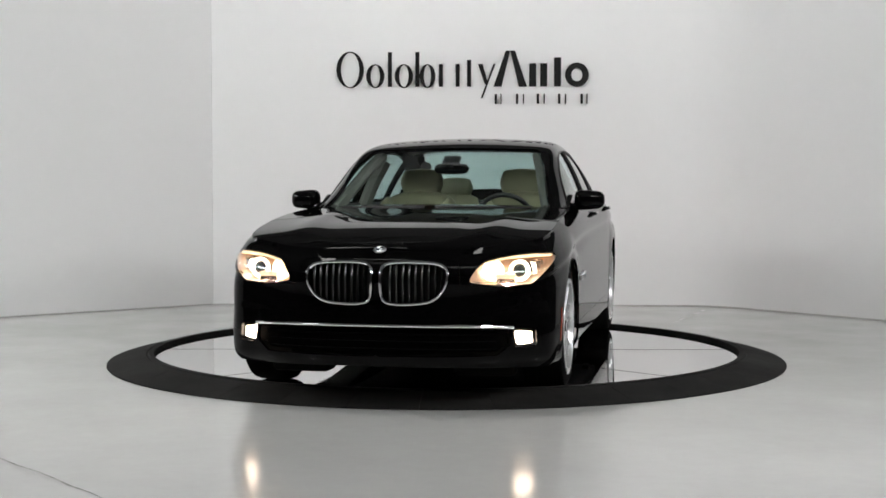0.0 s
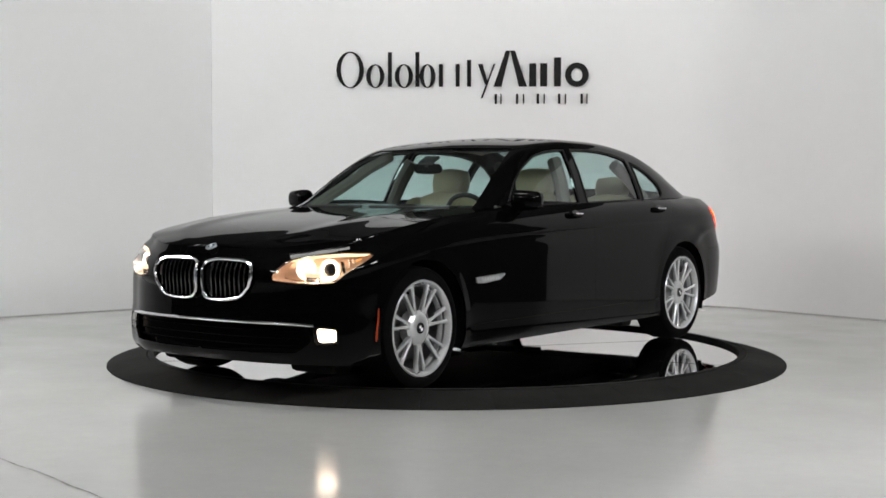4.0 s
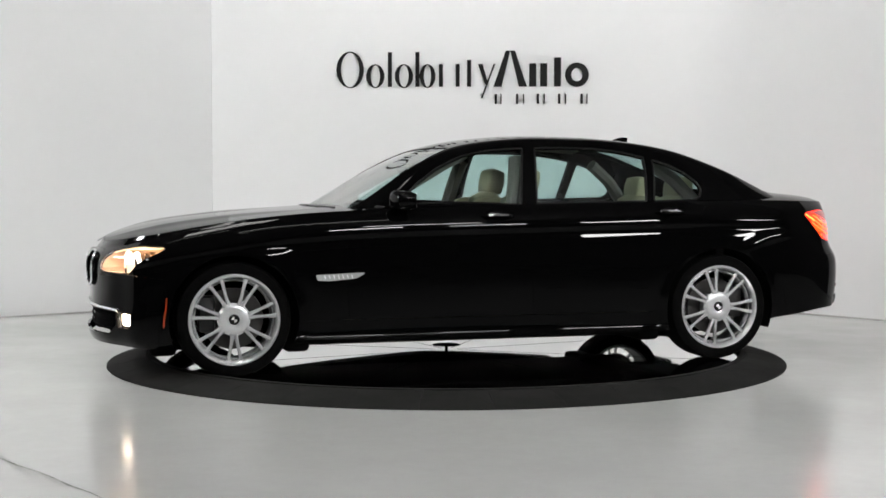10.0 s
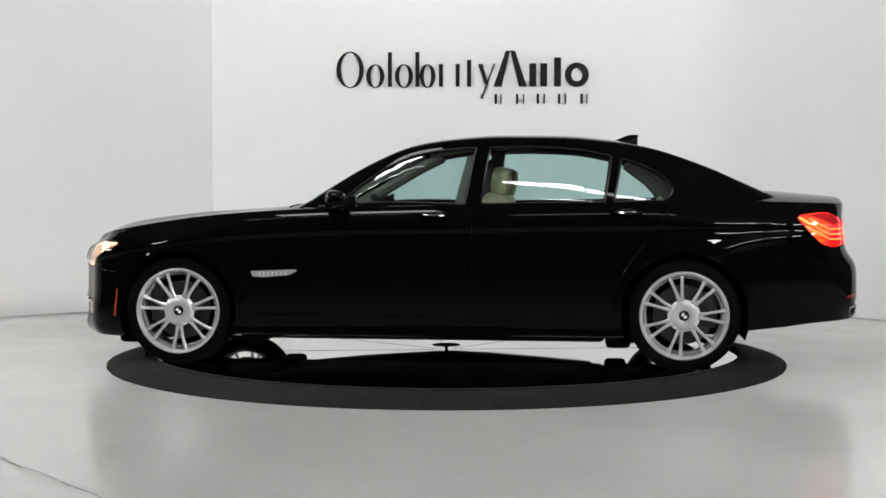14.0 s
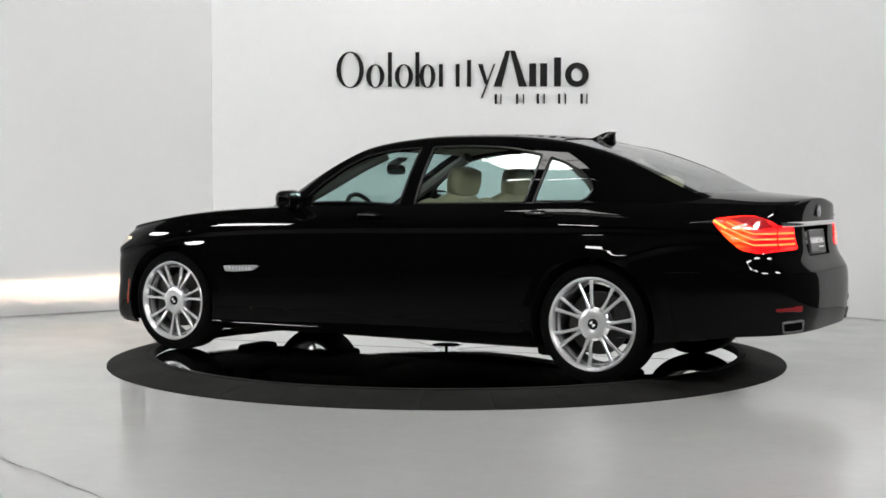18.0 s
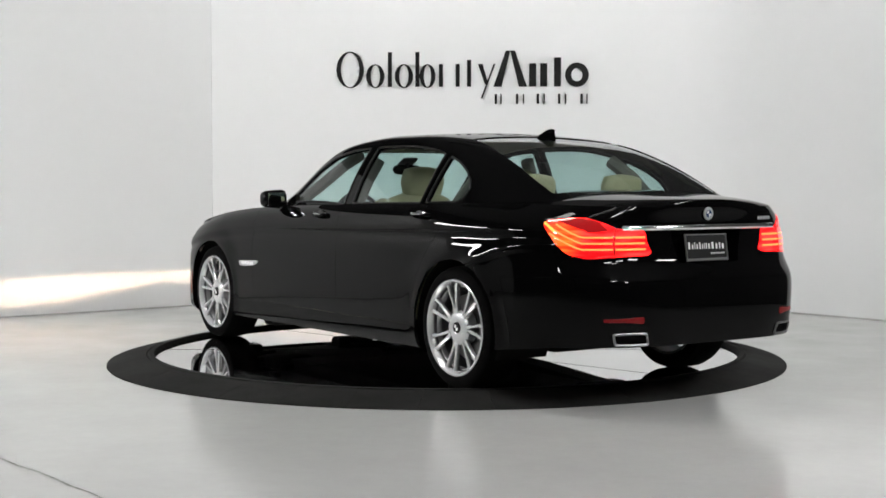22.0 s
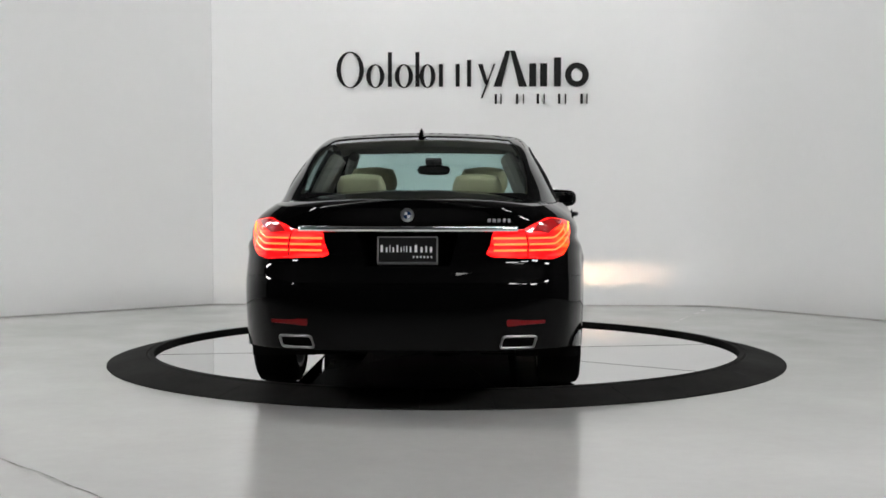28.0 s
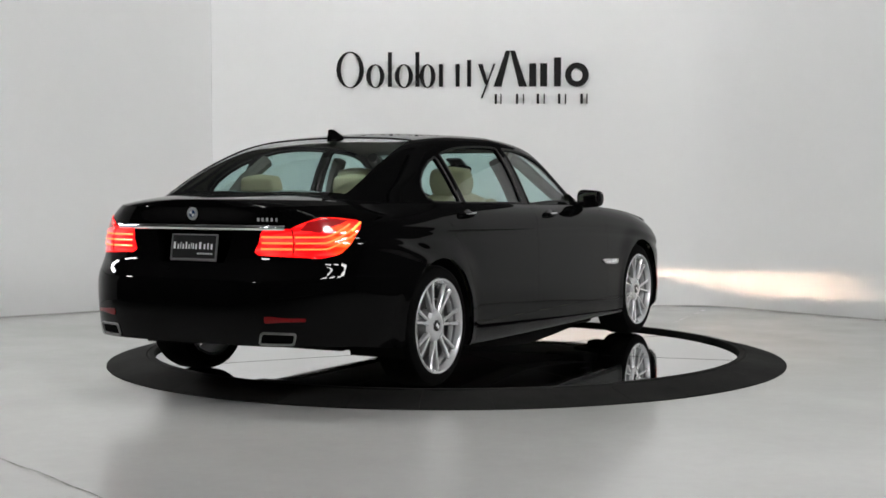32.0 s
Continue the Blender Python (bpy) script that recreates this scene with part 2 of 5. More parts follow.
def prism(outline, y0, y1, plane="xz"):
    """A slab: a flat outline pulled from depth y0 to y1."""
    bm = bmesh.new()
    put = {"xz": lambda a, b, d: (a, d, b), "yz": lambda a, b, d: (d, a, b), "xy": lambda a, b, d: (a, b, d)}[plane]
    lo, hi = [bm.verts.new(put(a, b, y0)) for a, b in outline], [bm.verts.new(put(a, b, y1)) for a, b in outline]
    n = len(outline)
    bm.faces.new(lo)
    bm.faces.new(hi[::-1])
    for i in range(n):
        bm.faces.new((lo[i], hi[i], hi[(i + 1) % n], lo[(i + 1) % n]))
    bmesh.ops.recalc_face_normals(bm, faces=bm.faces[:])
    return bm


def joined(*bms):
    out = bmesh.new()
    for b in bms:
        me = bpy.data.meshes.new("piece")
        b.to_mesh(me)
        b.free()
        out.from_mesh(me)
        bpy.data.meshes.remove(me)
    return out


def smooth_loop(pts, steps=6):
    """A closed rounded outline through its corner points (Catmull-Rom)."""
    p = np.array(pts, float)
    n, out = len(p), []
    for i in range(n):
        a, b, c, d = p[i - 1], p[i], p[(i + 1) % n], p[(i + 2) % n]
        for k in range(steps):
            t = k / steps
            out.append(0.5 * (2 * b + (c - a) * t + (2 * a - 5 * b + 4 * c - d) * t * t + (3 * b - 3 * c + d - a) * t**3))
    return np.array(out)


def round_corners(pts, r=0.02, steps=4):
    """A closed outline whose corners are cut to arcs of about radius r."""
    p = [np.array(q, float) for q in pts]
    out = []
    for i, b in enumerate(p):
        a, c = p[i - 1], p[(i + 1) % len(p)]
        u, v = a - b, c - b
        lu, lv = np.linalg.norm(u), np.linalg.norm(v)
        k = min(r, lu * 0.45, lv * 0.45)
        s, e = b + u / lu * k, b + v / lv * k
        for j in range(steps + 1):
            t = j / steps
            out.append((1 - t) ** 2 * s + 2 * t * (1 - t) * b + t * t * e)
    return np.array(out)


def signed_distance(c, poly):
    """Distance of points c to a closed outline, negative inside, and the nearest points on it."""
    a, b = poly, np.roll(poly, -1, axis=0)
    best, near = np.full(len(c), 1e9), np.zeros_like(c)
    inside = np.zeros(len(c), bool)
    for p, q in zip(a, b):
        e = q - p
        t = np.clip(((c - p) @ e) / (e @ e + 1e-12), 0, 1)
        f = p + t[:, None] * e
        d = np.hypot(*(c - f).T)
        m = d < best
        best[m], near[m] = d[m], f[m]
        cross = (p[1] > c[:, 1]) != (q[1] > c[:, 1])
        with np.errstate(divide="ignore", invalid="ignore"):
            inside ^= cross & (c[:, 0] < (q[0] - p[0]) * (c[:, 1] - p[1]) / (q[1] - p[1]) + p[0])
    return np.where(inside, -best, best), near


class Sheet:
    """A fine grid over a surface given by place(c2d), from which outlines are cut cleanly."""

    def __init__(self, c2d, rows, cols, place):
        self.c, self.place = np.array(c2d, float), place
        i, j = np.meshgrid(np.arange(rows - 1), np.arange(cols - 1), indexing="ij")
        k = (i * cols + j).ravel()
        self.faces = np.stack([k, k + cols, k + cols + 1, k + 1], 1)
        self.label = np.zeros(len(self.faces), int)
        self.fixed = np.zeros(len(self.c), bool)

    def cut(self, poly, number, only=None):
        poly = np.array(poly, float)
        d, near = signed_distance(self.c, poly)
        d[np.abs(d) < 2e-4] = 0
        f = self.faces
        for a, b in ((0, 1), (1, 2), (2, 3), (3, 0)):
            p, q = f[:, a], f[:, b]
            hit = d[p] * d[q] < 0
            p, q = p[hit], q[hit]
            pick = np.where(((np.abs(d[p]) < np.abs(d[q])) & ~self.fixed[p]) | self.fixed[q], p, q)
            pick = pick[~self.fixed[pick]]
            self.c[pick], d[pick] = near[pick], 0
            self.fixed[pick] = True
        df = d[f]
        mixed = (df.min(1) < -1e-9) & (df.max(1) > 1e-9)
        extra, extra_label = [], []
        for k in np.where(mixed)[0]:
            a, b, c, e = f[k]
            if a == b or b == c or c == e:
                continue
            if d[a] == 0 and d[c] == 0:
                f[k], more = (a, b, c, c), (a, c, e, e)
            elif d[b] == 0 and d[e] == 0:
                f[k], more = (a, b, e, e), (b, c, e, e)
            else:
                continue
            extra.append(more)
            extra_label.append(self.label[k])
        if extra:
            self.faces = f = np.vstack([f, np.array(extra)])
            self.label = np.concatenate([self.label, np.array(extra_label)])
        s = d[f].sum(1) < -1e-9
        if only is not None:
            s &= np.isin(self.label, only)
        self.label[s] = number

    def get(self, numbers, lift=0.0):
        f = self.faces[np.isin(self.label, numbers)]
        used, inv = np.unique(f, return_inverse=True)
        return self.place(self.c[used], lift), inv.reshape(f.shape)


def lipped(name, verts, faces, mat, parent, label="", lip=0.015, gap=0.001, inward=None, sharp=40):
    """A sheet-metal panel: its rim drawn back by a shut-line gap and folded inwards."""
    verts, faces = np.array(verts, float), np.array(faces)
    tri = verts[faces]
    fn = np.cross(tri[:, 2] - tri[:, 0], tri[:, 3] - tri[:, 1])
    vn, near, count = np.zeros_like(verts), np.zeros_like(verts), np.zeros(len(verts))
    mid = tri.mean(1)
    for k in range(4):
        np.add.at(vn, faces[:, k], fn)
        np.add.at(near, faces[:, k], mid)
        np.add.at(count, faces[:, k], 1)
    vn /= np.linalg.norm(vn, axis=1)[:, None] + 1e-12
    near /= count[:, None] + 1e-12
    edges = {}
    for f in faces:
        for k in range(4):
            a, b = int(f[k]), int(f[(k + 1) % 4])
            if a != b:
                key = (min(a, b), max(a, b))
                edges[key] = None if key in edges else (a, b)
    rim = [e for e in edges.values() if e]
    ids = sorted({v for e in rim for v in e})
    twin = {v: len(verts) + i for i, v in enumerate(ids)}
    pull = near[ids] - verts[ids]
    pull /= np.linalg.norm(pull, axis=1)[:, None] + 1e-12
    verts[ids] += pull * gap
    fold = verts[ids] - vn[ids] * lip
    allf = [tuple(f) for f in faces] + [(b, a, twin[a], twin[b]) for a, b in rim]
    return solid(name, np.vstack([verts, fold]), allf, mat, parent, label, sharp)


# ---- the studio ----
FLOOR_Z = -0.046
ROOM_H = 5.2


WHITE_H = 3.45


def wall_run(name, points, mat, label, height=ROOM_H, thick=0.15, base=0.0):
    """A wall of real thickness along a plan line; its room side is on the line."""
    p = [Vector((x, y)) for x, y in points]
    n = len(p)
    back = []
    for i in range(n):
        t = (p[min(n - 1, i + 1)] - p[max(0, i - 1)]).normalized()
        back.append(p[i] + Vector((-t.y, t.x)) * thick)
    z0, z1 = FLOOR_Z + base, FLOOR_Z + base + height
    verts = [(q.x, q.y, z) for q in p + back for z in (z0, z1)]
    faces = []
    for i in range(n - 1):
        a, b, c, d = 2 * i, 2 * i + 2, 2 * (n + i), 2 * (n + i + 1)
        faces += [(a, a + 1, b + 1, b), (d, d + 1, c + 1, c), (a + 1, c + 1, d + 1, b + 1), (a, b, d, c)]
    e, g = 2 * (n - 1), 2 * (2 * n - 1)
    faces += [(0, 2 * n, 2 * n + 1, 1), (e, e + 1, g + 1, g)]
    return tagged(solid(name, verts, faces, mat, None, label, 20), kind="structure")


BACK_L, BACK_R = (-2.36, 4.12), (2.35, 3.96)
bend = [(2.35 + 0.75 * math.sin(a) * 0.9, 3.96 - 0.75 * (1 - math.cos(a))) for a in np.linspace(0, radians(50), 10)]
RIGHT_END = (bend[-1][0] + 2.35, bend[-1][1] - 2.80)
LEFT_END = (-9.3, -1.55)
WHITE_RUNS = (("left", [LEFT_END, (BACK_L[0] - 0.001, BACK_L[1])], "smooth light grey-white painted studio wall"), ("back", [BACK_L] + bend, "smooth white painted studio wall with rounded corner"), ("right", [bend[-1], RIGHT_END], "smooth white painted studio wall"))
for side_name, run, text in WHITE_RUNS:
    wall_run("wall_" + side_name, run, WALL, text, WHITE_H)
    wall_run("wall_upper_" + side_name, run, DARK_WALL, "dark wall above the white studio wall", ROOM_H - WHITE_H, base=WHITE_H)
wall_run("wall_front_left", [(-9.5, -15.5), (-9.5, -1.65), (LEFT_END[0] - 0.001, LEFT_END[1])], DARK_WALL, "dark painted wall beside the set")
wall_run("wall_front_right", [RIGHT_END, (9.5, -4.5), (9.5, -15.5)], DARK_WALL, "dark painted wall beside the set")
wall_run("wall_front", [(9.5, -15.5), (-9.5, -15.5)], DARK_WALL, "dark painted wall behind the camera")

bm = prism([(-10, -16), (11, -16), (11, 5), (-10, 5)], FLOOR_Z - 0.2, FLOOR_Z, "xy")
tagged(part("floor", bm, FLOOR, None, "glossy light grey epoxy floor with faint cracks"), kind="structure")
bm = prism([(-10, -16), (11, -16), (11, 5), (-10, 5)], FLOOR_Z + ROOM_H, FLOOR_Z + ROOM_H + 0.2, "xy")
tagged(part("ceiling", bm, CEILING, None, "grey painted ceiling"), kind="structure")


def base_joint(name, points):
    """A thin grey line of sealant where a wall meets the floor."""
    bm = tube([(x, y, FLOOR_Z + 0.003) for x, y in points], 0.011, 6)
    return tagged(part(name, bm, JOINT, None, "thin grey sealant line along the foot of the wall"), kind="structure")


JOINT = material("dark_floor_joint", (0.38, 0.38, 0.37), 0.7, spec=0.2, vary=0.2, vary_scale=6)
CRACK = material("dark_floor_crack", (0.22, 0.22, 0.215), 0.8, spec=0.1, vary=0.5, vary_scale=9)
base_joint("baseboard_left", [LEFT_END, BACK_L])
base_joint("baseboard_back", [BACK_L] + bend)
base_joint("baseboard_right", [bend[-1], RIGHT_END])


def floor_crack(points, width):
    """A hairline joint: a thin dark strip a hair above the floor."""
    verts, faces = [], []
    p = [Vector(q) for q in points]
    for i, q in enumerate(p):
        t = (p[min(len(p) - 1, i + 1)] - p[max(0, i - 1)]).normalized()
        s = Vector((-t.y, t.x)) * width * (0.5 + random.random())
        verts += [(q.x + s.x, q.y + s.y, FLOOR_Z + 0.0015), (q.x - s.x, q.y - s.y, FLOOR_Z + 0.0015)]
        if i:
            faces.append((2 * i - 2, 2 * i - 1, 2 * i + 1, 2 * i))
    return solid("floor_crack", verts, faces, CRACK, None, "hairline joint in the grey epoxy floor")


crack = [(-2.6 + 0.11 * k + random.uniform(-0.01, 0.01), -2.85 - 0.13 * k + random.uniform(-0.01, 0.01)) for k in range(16)]
tagged(floor_crack(crack, 0.0045), kind="structure")
crack = [(2.02 + 0.055 * k + random.uniform(-0.02, 0.02), 2.35 + 0.14 * k + random.uniform(-0.02, 0.02)) for k in range(10)]
tagged(floor_crack(crack, 0.014), kind="structure")


# ---- studio lights ----
def light_panel(name, sx, sy, at, target, mat, label, category, group):
    """A flat lit panel in a black housing, hung on rods, facing a target."""
    lamp = thing(name, label, category, group)
    part("housing", rbox(sx + 0.08, sy + 0.08, 0.121, 0.004, 1, (0, 0, 0.0515)), PLASTIC, lamp, "black metal housing")
    part("diffuser", rbox(sx, sy, 0.02, 0.004, 1), mat, lamp, "lit white diffuser")
    if name != "strip_softbox":
        part("divider", rbox(0.03, sy, 0.012, 0.002, 1, (0, 0, -0.012)), PLASTIC, lamp)
    m = look(at, target)
    lamp.matrix_basis = m
    inv = m.inverted()
    for dx in (-0.4, 0.4):
        top = m @ Vector((dx * sx, 0, 0.11))
        part("hanger", tube([inv @ top, inv @ Vector((top.x, top.y, FLOOR_Z + ROOM_H))], 0.006, 6), SATIN, lamp)
    return lamp


for x, y, length, width in ((0.75, -4.18, 2.1, 0.12), (0.75, -4.66, 1.5, 0.04), (-2.0, -2.75, 1.9, 0.05)):
    light_panel("ceiling_light", length, width, (x, y, 4.7), (x, y + 0.001, 0), PANEL, "narrow white strip light hung from the ceiling", "ceiling light", "ceiling strip lights")
grid_panel = light_panel("ceiling_light", 1.65, 0.66, (-1.5, -1.85, 4.7), (-1.5, -1.849, 0), PANEL, "wide white ceiling panel light with dark dividers", "ceiling light", "ceiling strip lights")
part("divider", rbox(1.65, 0.03, 0.012, 0.002, 1, (0, 0, -0.012)), PLASTIC, grid_panel)
for x, y, z, w, h in ((-5.65, -6.5, 3.75, 0.8, 0.42), (2.75, -7.0, 4.0, 1.0, 0.26), (4.55, -7.0, 4.0, 1.0, 0.26), (3.65, -7.0, 4.75, 1.6, 0.10), (6.05, -6.2, 3.75, 1.1, 0.42), (7.2, -3.7, 3.75, 0.9, 0.42)):
    light_panel("strip_softbox", w, h, (x, y, z), (0.2 * x, 3.5 if x < 5 else -1.5, 1.2), SOFTBOX, "long white strip softbox hung from the ceiling", "softbox", "studio strip softboxes")
for y in (0.15, -1.75):
    light_panel("strip_softbox", 1.05, 0.26, (-6.2, y, 2.9), (0.0, y * 0.7, 0.9), SOFTBOX, "long narrow white strip softbox hung from the ceiling", "softbox", "studio strip softboxes")
# unseen lights added near the ceiling to brighten the white walls
for x in (-1.7, 0.0, 1.7):
    light_panel("wall_washer", 1.4, 0.25, (x, 2.0, 4.95), (x, 4.0, 4.25), WASHER, "narrow white wall-washer light facing the back wall", "wall washer", "wall washers")
light_panel("wall_washer", 1.4, 0.25, (3.4, 0.9, 4.95), (4.9, 2.2, 4.2), WASHER, "narrow white wall-washer light facing the side wall", "wall washer", "wall washers")

# ---- the wall sign: plain letter-sized shapes ----
sign = thing("wall_sign", "black dimensional company sign on the white wall", "wall sign")


def ring_shape(x0, x1, z0, z1, thick, thin, n=36):
    """An upright oval ring, heavier at its sides."""
    cx, cz, rx, rz = (x0 + x1) / 2, (z0 + z1) / 2, (x1 - x0) / 2, (z1 - z0) / 2
    bm = bmesh.new()
    rows = []
    for k in range(n):
        a = 2 * math.pi * k / n
        c, s = math.cos(a), math.sin(a)
        rows.append([bm.verts.new(q) for q in ((cx + rx * c, -0.018, cz + rz * s), (cx + (rx - thick) * c, -0.018, cz + (rz - thin) * s), (cx + (rx - thick) * c, 0, cz + (rz - thin) * s), (cx + rx * c, 0, cz + rz * s))])
    for k in range(n):
        a, b = rows[k], rows[(k + 1) % n]
        for j in range(4):
            bm.faces.new((a[j], a[(j + 1) % 4], b[(j + 1) % 4], b[j]))
    bmesh.ops.recalc_face_normals(bm, faces=bm.faces[:])
    return bm


SIGN_SLOPE = (BACK_R[1] - BACK_L[1]) / (BACK_R[0] - BACK_L[0])


def on_wall(bm):
    for v in bm.verts:
        v.co.y += BACK_L[1] + SIGN_SLOPE * (v.co.x - BACK_L[0]) - 0.004
    return part("sign_shape", bm, SIGN_BLACK, sign)


def sign_x(p):
    return (p - 784) * 0.005725 - 0.035


def sign_z(p):
    return 2.995 - p * 0.005725 + 0.02


def upright(a, b, top, low):
    on_wall(prism([(sign_x(a), sign_z(low)), (sign_x(b), sign_z(low)), (sign_x(b), sign_z(top)), (sign_x(a), sign_z(top))], -0.018, 0.0))


for a, b, top in ((598, 646, 91), (650, 682, 113), (700, 732, 113), (743, 771, 113)):
    on_wall(ring_shape(sign_x(a), sign_x(b), sign_z(154), sign_z(top), 0.045, 0.009))
for a, b, top in ((688, 695, 92), (736, 743, 92), (777, 784, 113), (806, 813, 113), (826, 833, 106)):
    upright(a, b, top, 152)
def slanted(a, b, c, d, top, low):
    on_wall(prism([(sign_x(a), sign_z(top)), (sign_x(b), sign_z(top)), (sign_x(d), sign_z(low)), (sign_x(c), sign_z(low))], -0.018, 0.0))


slanted(845, 853, 857, 863, 113, 148)
slanted(872, 875, 850, 853, 113, 172)
slanted(893, 901, 872, 886, 90, 152)
slanted(901, 909, 916, 930, 90, 152)
for a, b, top, low in ((934, 946, 112, 152), (953, 965, 112, 152), (977, 989, 102, 152)):
    upright(a, b, top, low)
on_wall(ring_shape(sign_x(996), sign_x(1037), sign_z(153), sign_z(111), 0.062, 0.055))
for a, b in ((873, 887), (910, 926), (946, 962), (983, 999), (1022, 1036)):
    upright(a + 1, a + 5, 165, 182)
    upright(b - 3, b - 1, 165, 182)


# ---- the turntable ----
R_IN, R_OUT = 2.017, 2.329
ring = thing("turntable_ring", "matt black sloped rubber ring around the turntable", "turntable ring")
profile = [(R_IN, -0.03), (R_IN, 0.024), (R_IN + 0.006, 0.028), (R_IN + 0.034, 0.027), (R_IN + 0.040, 0.018), (R_IN + 0.048, 0.017), (R_IN + 0.054, 0.022), (R_OUT - 0.02, FLOOR_Z + 0.012), (R_OUT, FLOOR_Z + 0.006), (R_OUT, FLOOR_Z)]
SEGMENTS = 36
for k in range(SEGMENTS):
    verts, faces = [], []
    a0, a1 = radians(-93.6 + 10 * k + 0.03), radians(-93.6 + 10 * (k + 1) - 0.03)
    for a in np.linspace(a0, a1, 7):
        verts += [(r * math.cos(a), r * math.sin(a), h) for r, h in profile]
    n = len(profile)
    for i in range(6):
        faces += [(i * n + j, i * n + n + j, i * n + n + j + 1, i * n + j + 1) for j in range(n - 1)]
    faces += [tuple(range(n))[::-1], tuple(range(6 * n, 7 * n))]
    solid("segment", verts, [f[::-1] for f in faces], RUBBER, ring, sharp=30)

turntable = thing("turntable", "round polished mirror-like turntable deck", "turntable")
part("deck", lathe([(0.001, 0.0), (0.12, 0.0), (1.0, 0.0), (1.99, 0.0), (2.006, 0.0), (2.010, -0.003), (2.010, -0.04), (0.001, -0.04)], 160, "z"), DISC, turntable, "polished mirror-like round deck", 8)
for k in range(8):
    a = radians(11 + 45 * k)
    v = [(r * math.cos(a) - s_ * math.sin(a), r * math.sin(a) + s_ * math.cos(a), z) for r in (0.085, 2.006) for s_ in (-0.0022, 0.0022) for z in (-0.001, 0.0009)]
    solid("deck_seam", v, [(0, 1, 3, 2), (4, 6, 7, 5), (0, 4, 5, 1), (2, 3, 7, 6), (1, 5, 7, 3), (0, 2, 6, 4)], INTAKE_BLACK, turntable, "dark seam between deck plates")
part("hub_cover", lathe([(0.001, 0.038), (0.085, 0.038), (0.100, 0.034), (0.100, 0.031), (0.012, 0.029), (0.011, -0.001)], 40, "z"), INTAKE_BLACK, turntable, "dark round hub cover")


# ---- the car: its main lines, x forward, y to its left, z up ----
X_F, X_R = 1.50, -1.50
tail_round = smoothed(spline((0.2, 3.75), (0.45, 3.85), (0.65, 4.0), (0.80, 4.1), (1.2, 4.1)), 0.2, 1.2, 0.04)
HALF = spline((-1.6, 0.937), (-1.0, 0.944), (0.0, 0.945), (1.4, 0.945))
belt_z = spline((-2.80, 1.030), (-2.5, 1.045), (-2.0, 1.055), (-1.5, 1.052), (-1.0, 1.044), (0.0, 1.026), (0.6, 1.012), (1.0, 0.995), (1.4, 0.964), (1.8, 0.910), (2.1, 0.850), (2.3, 0.795), (2.42, 0.755), (2.5, 0.742))
belt_z = smoothed(belt_z, -2.80, 2.5, 0.07)
sill_z = spline((-2.80, 0.322), (-2.60, 0.318), (-2.40, 0.312), (-2.2, 0.287), (-2.0, 0.262), (-1.9, 0.240), (-1.2, 0.203), (1.2, 0.198), (1.9, 0.180), (2.1, 0.190), (2.3, 0.203), (2.4, 0.222), (2.5, 0.232))
low_tuck = smoothed(spline((0.15, 0.075), (0.19, 0.036), (0.215, 0.014), (0.24, 0.007), (0.32, 0.002), (0.45, 0.0), (1.2, 0.0)), 0.15, 1.2, 0.008, 2000)
top_tuck = spline((0.0, 0.085), (0.012, 0.070), (0.035, 0.049), (0.07, 0.028), (0.11, 0.015), (0.135, 0.0095), (0.148, 0.0090), (0.162, 0.0130), (0.176, 0.0158), (0.190, 0.0140), (0.210, 0.0090), (0.235, 0.0045), (0.30, 0.0008), (0.46, 0.0), (1.0, 0.0))
top_tuck = smoothed(top_tuck, 0.0, 1.0, 0.006, 2500)
nose_x = spline((0.12, 2.36), (0.18, 2.408), (0.25, 2.430), (0.36, 2.431), (0.45, 2.411), (0.55, 2.410), (0.66, 2.418), (0.72, 2.410), (0.76, 2.380))
nose_x = smoothed(nose_x, 0.12, 0.80, 0.020)
tail_x = spline((0.22, -2.655), (0.26, -2.705), (0.32, -2.722), (0.38, -2.734), (0.44, -2.740), (0.50, -2.742), (0.60, -2.738), (0.65, -2.730), (0.70, -2.700), (0.76, -2.664), (0.84, -2.650), (0.93, -2.645), (1.00, -2.655), (1.045, -2.668), (1.08, -2.670))
tail_x = smoothed(tail_x, 0.22, 1.10, 0.016)

rear_taper = spline((0.0, 0.0), (0.25, 0.16), (0.5, 0.52), (0.75, 0.86), (1.0, 1.0))
rear_draw = spline((0.0, 0.008), (0.36, 0.007), (0.46, 0.005), (0.56, 0.003), (0.66, 0.006), (0.76, 0.012), (0.86, 0.020), (0.93, 0.030), (0.98, 0.048), (1.03, 0.088), (1.06, 0.110), (1.2, 0.110))
rear_draw = smoothed(rear_draw, 0.0, 1.2, 0.02)
rear_taper = smoothed(rear_taper, 0.0, 1.0, 0.05)

haunch_z = smoothed(spline((-2.75, 0.860), (-2.35, 0.852), (-2.18, 0.838), (-2.04, 0.818), (-1.94, 0.792), (-1.83, 0.755), (-1.70, 0.735), (-1.5, 0.74)), -2.75, -1.5, 0.05)


nose_round = smoothed(spline((0.0, 3.0), (0.44, 3.0), (0.52, 3.25), (0.60, 3.70), (0.70, 4.2), (0.82, 4.4), (1.0, 4.4)), 0.0, 1.0, 0.04)


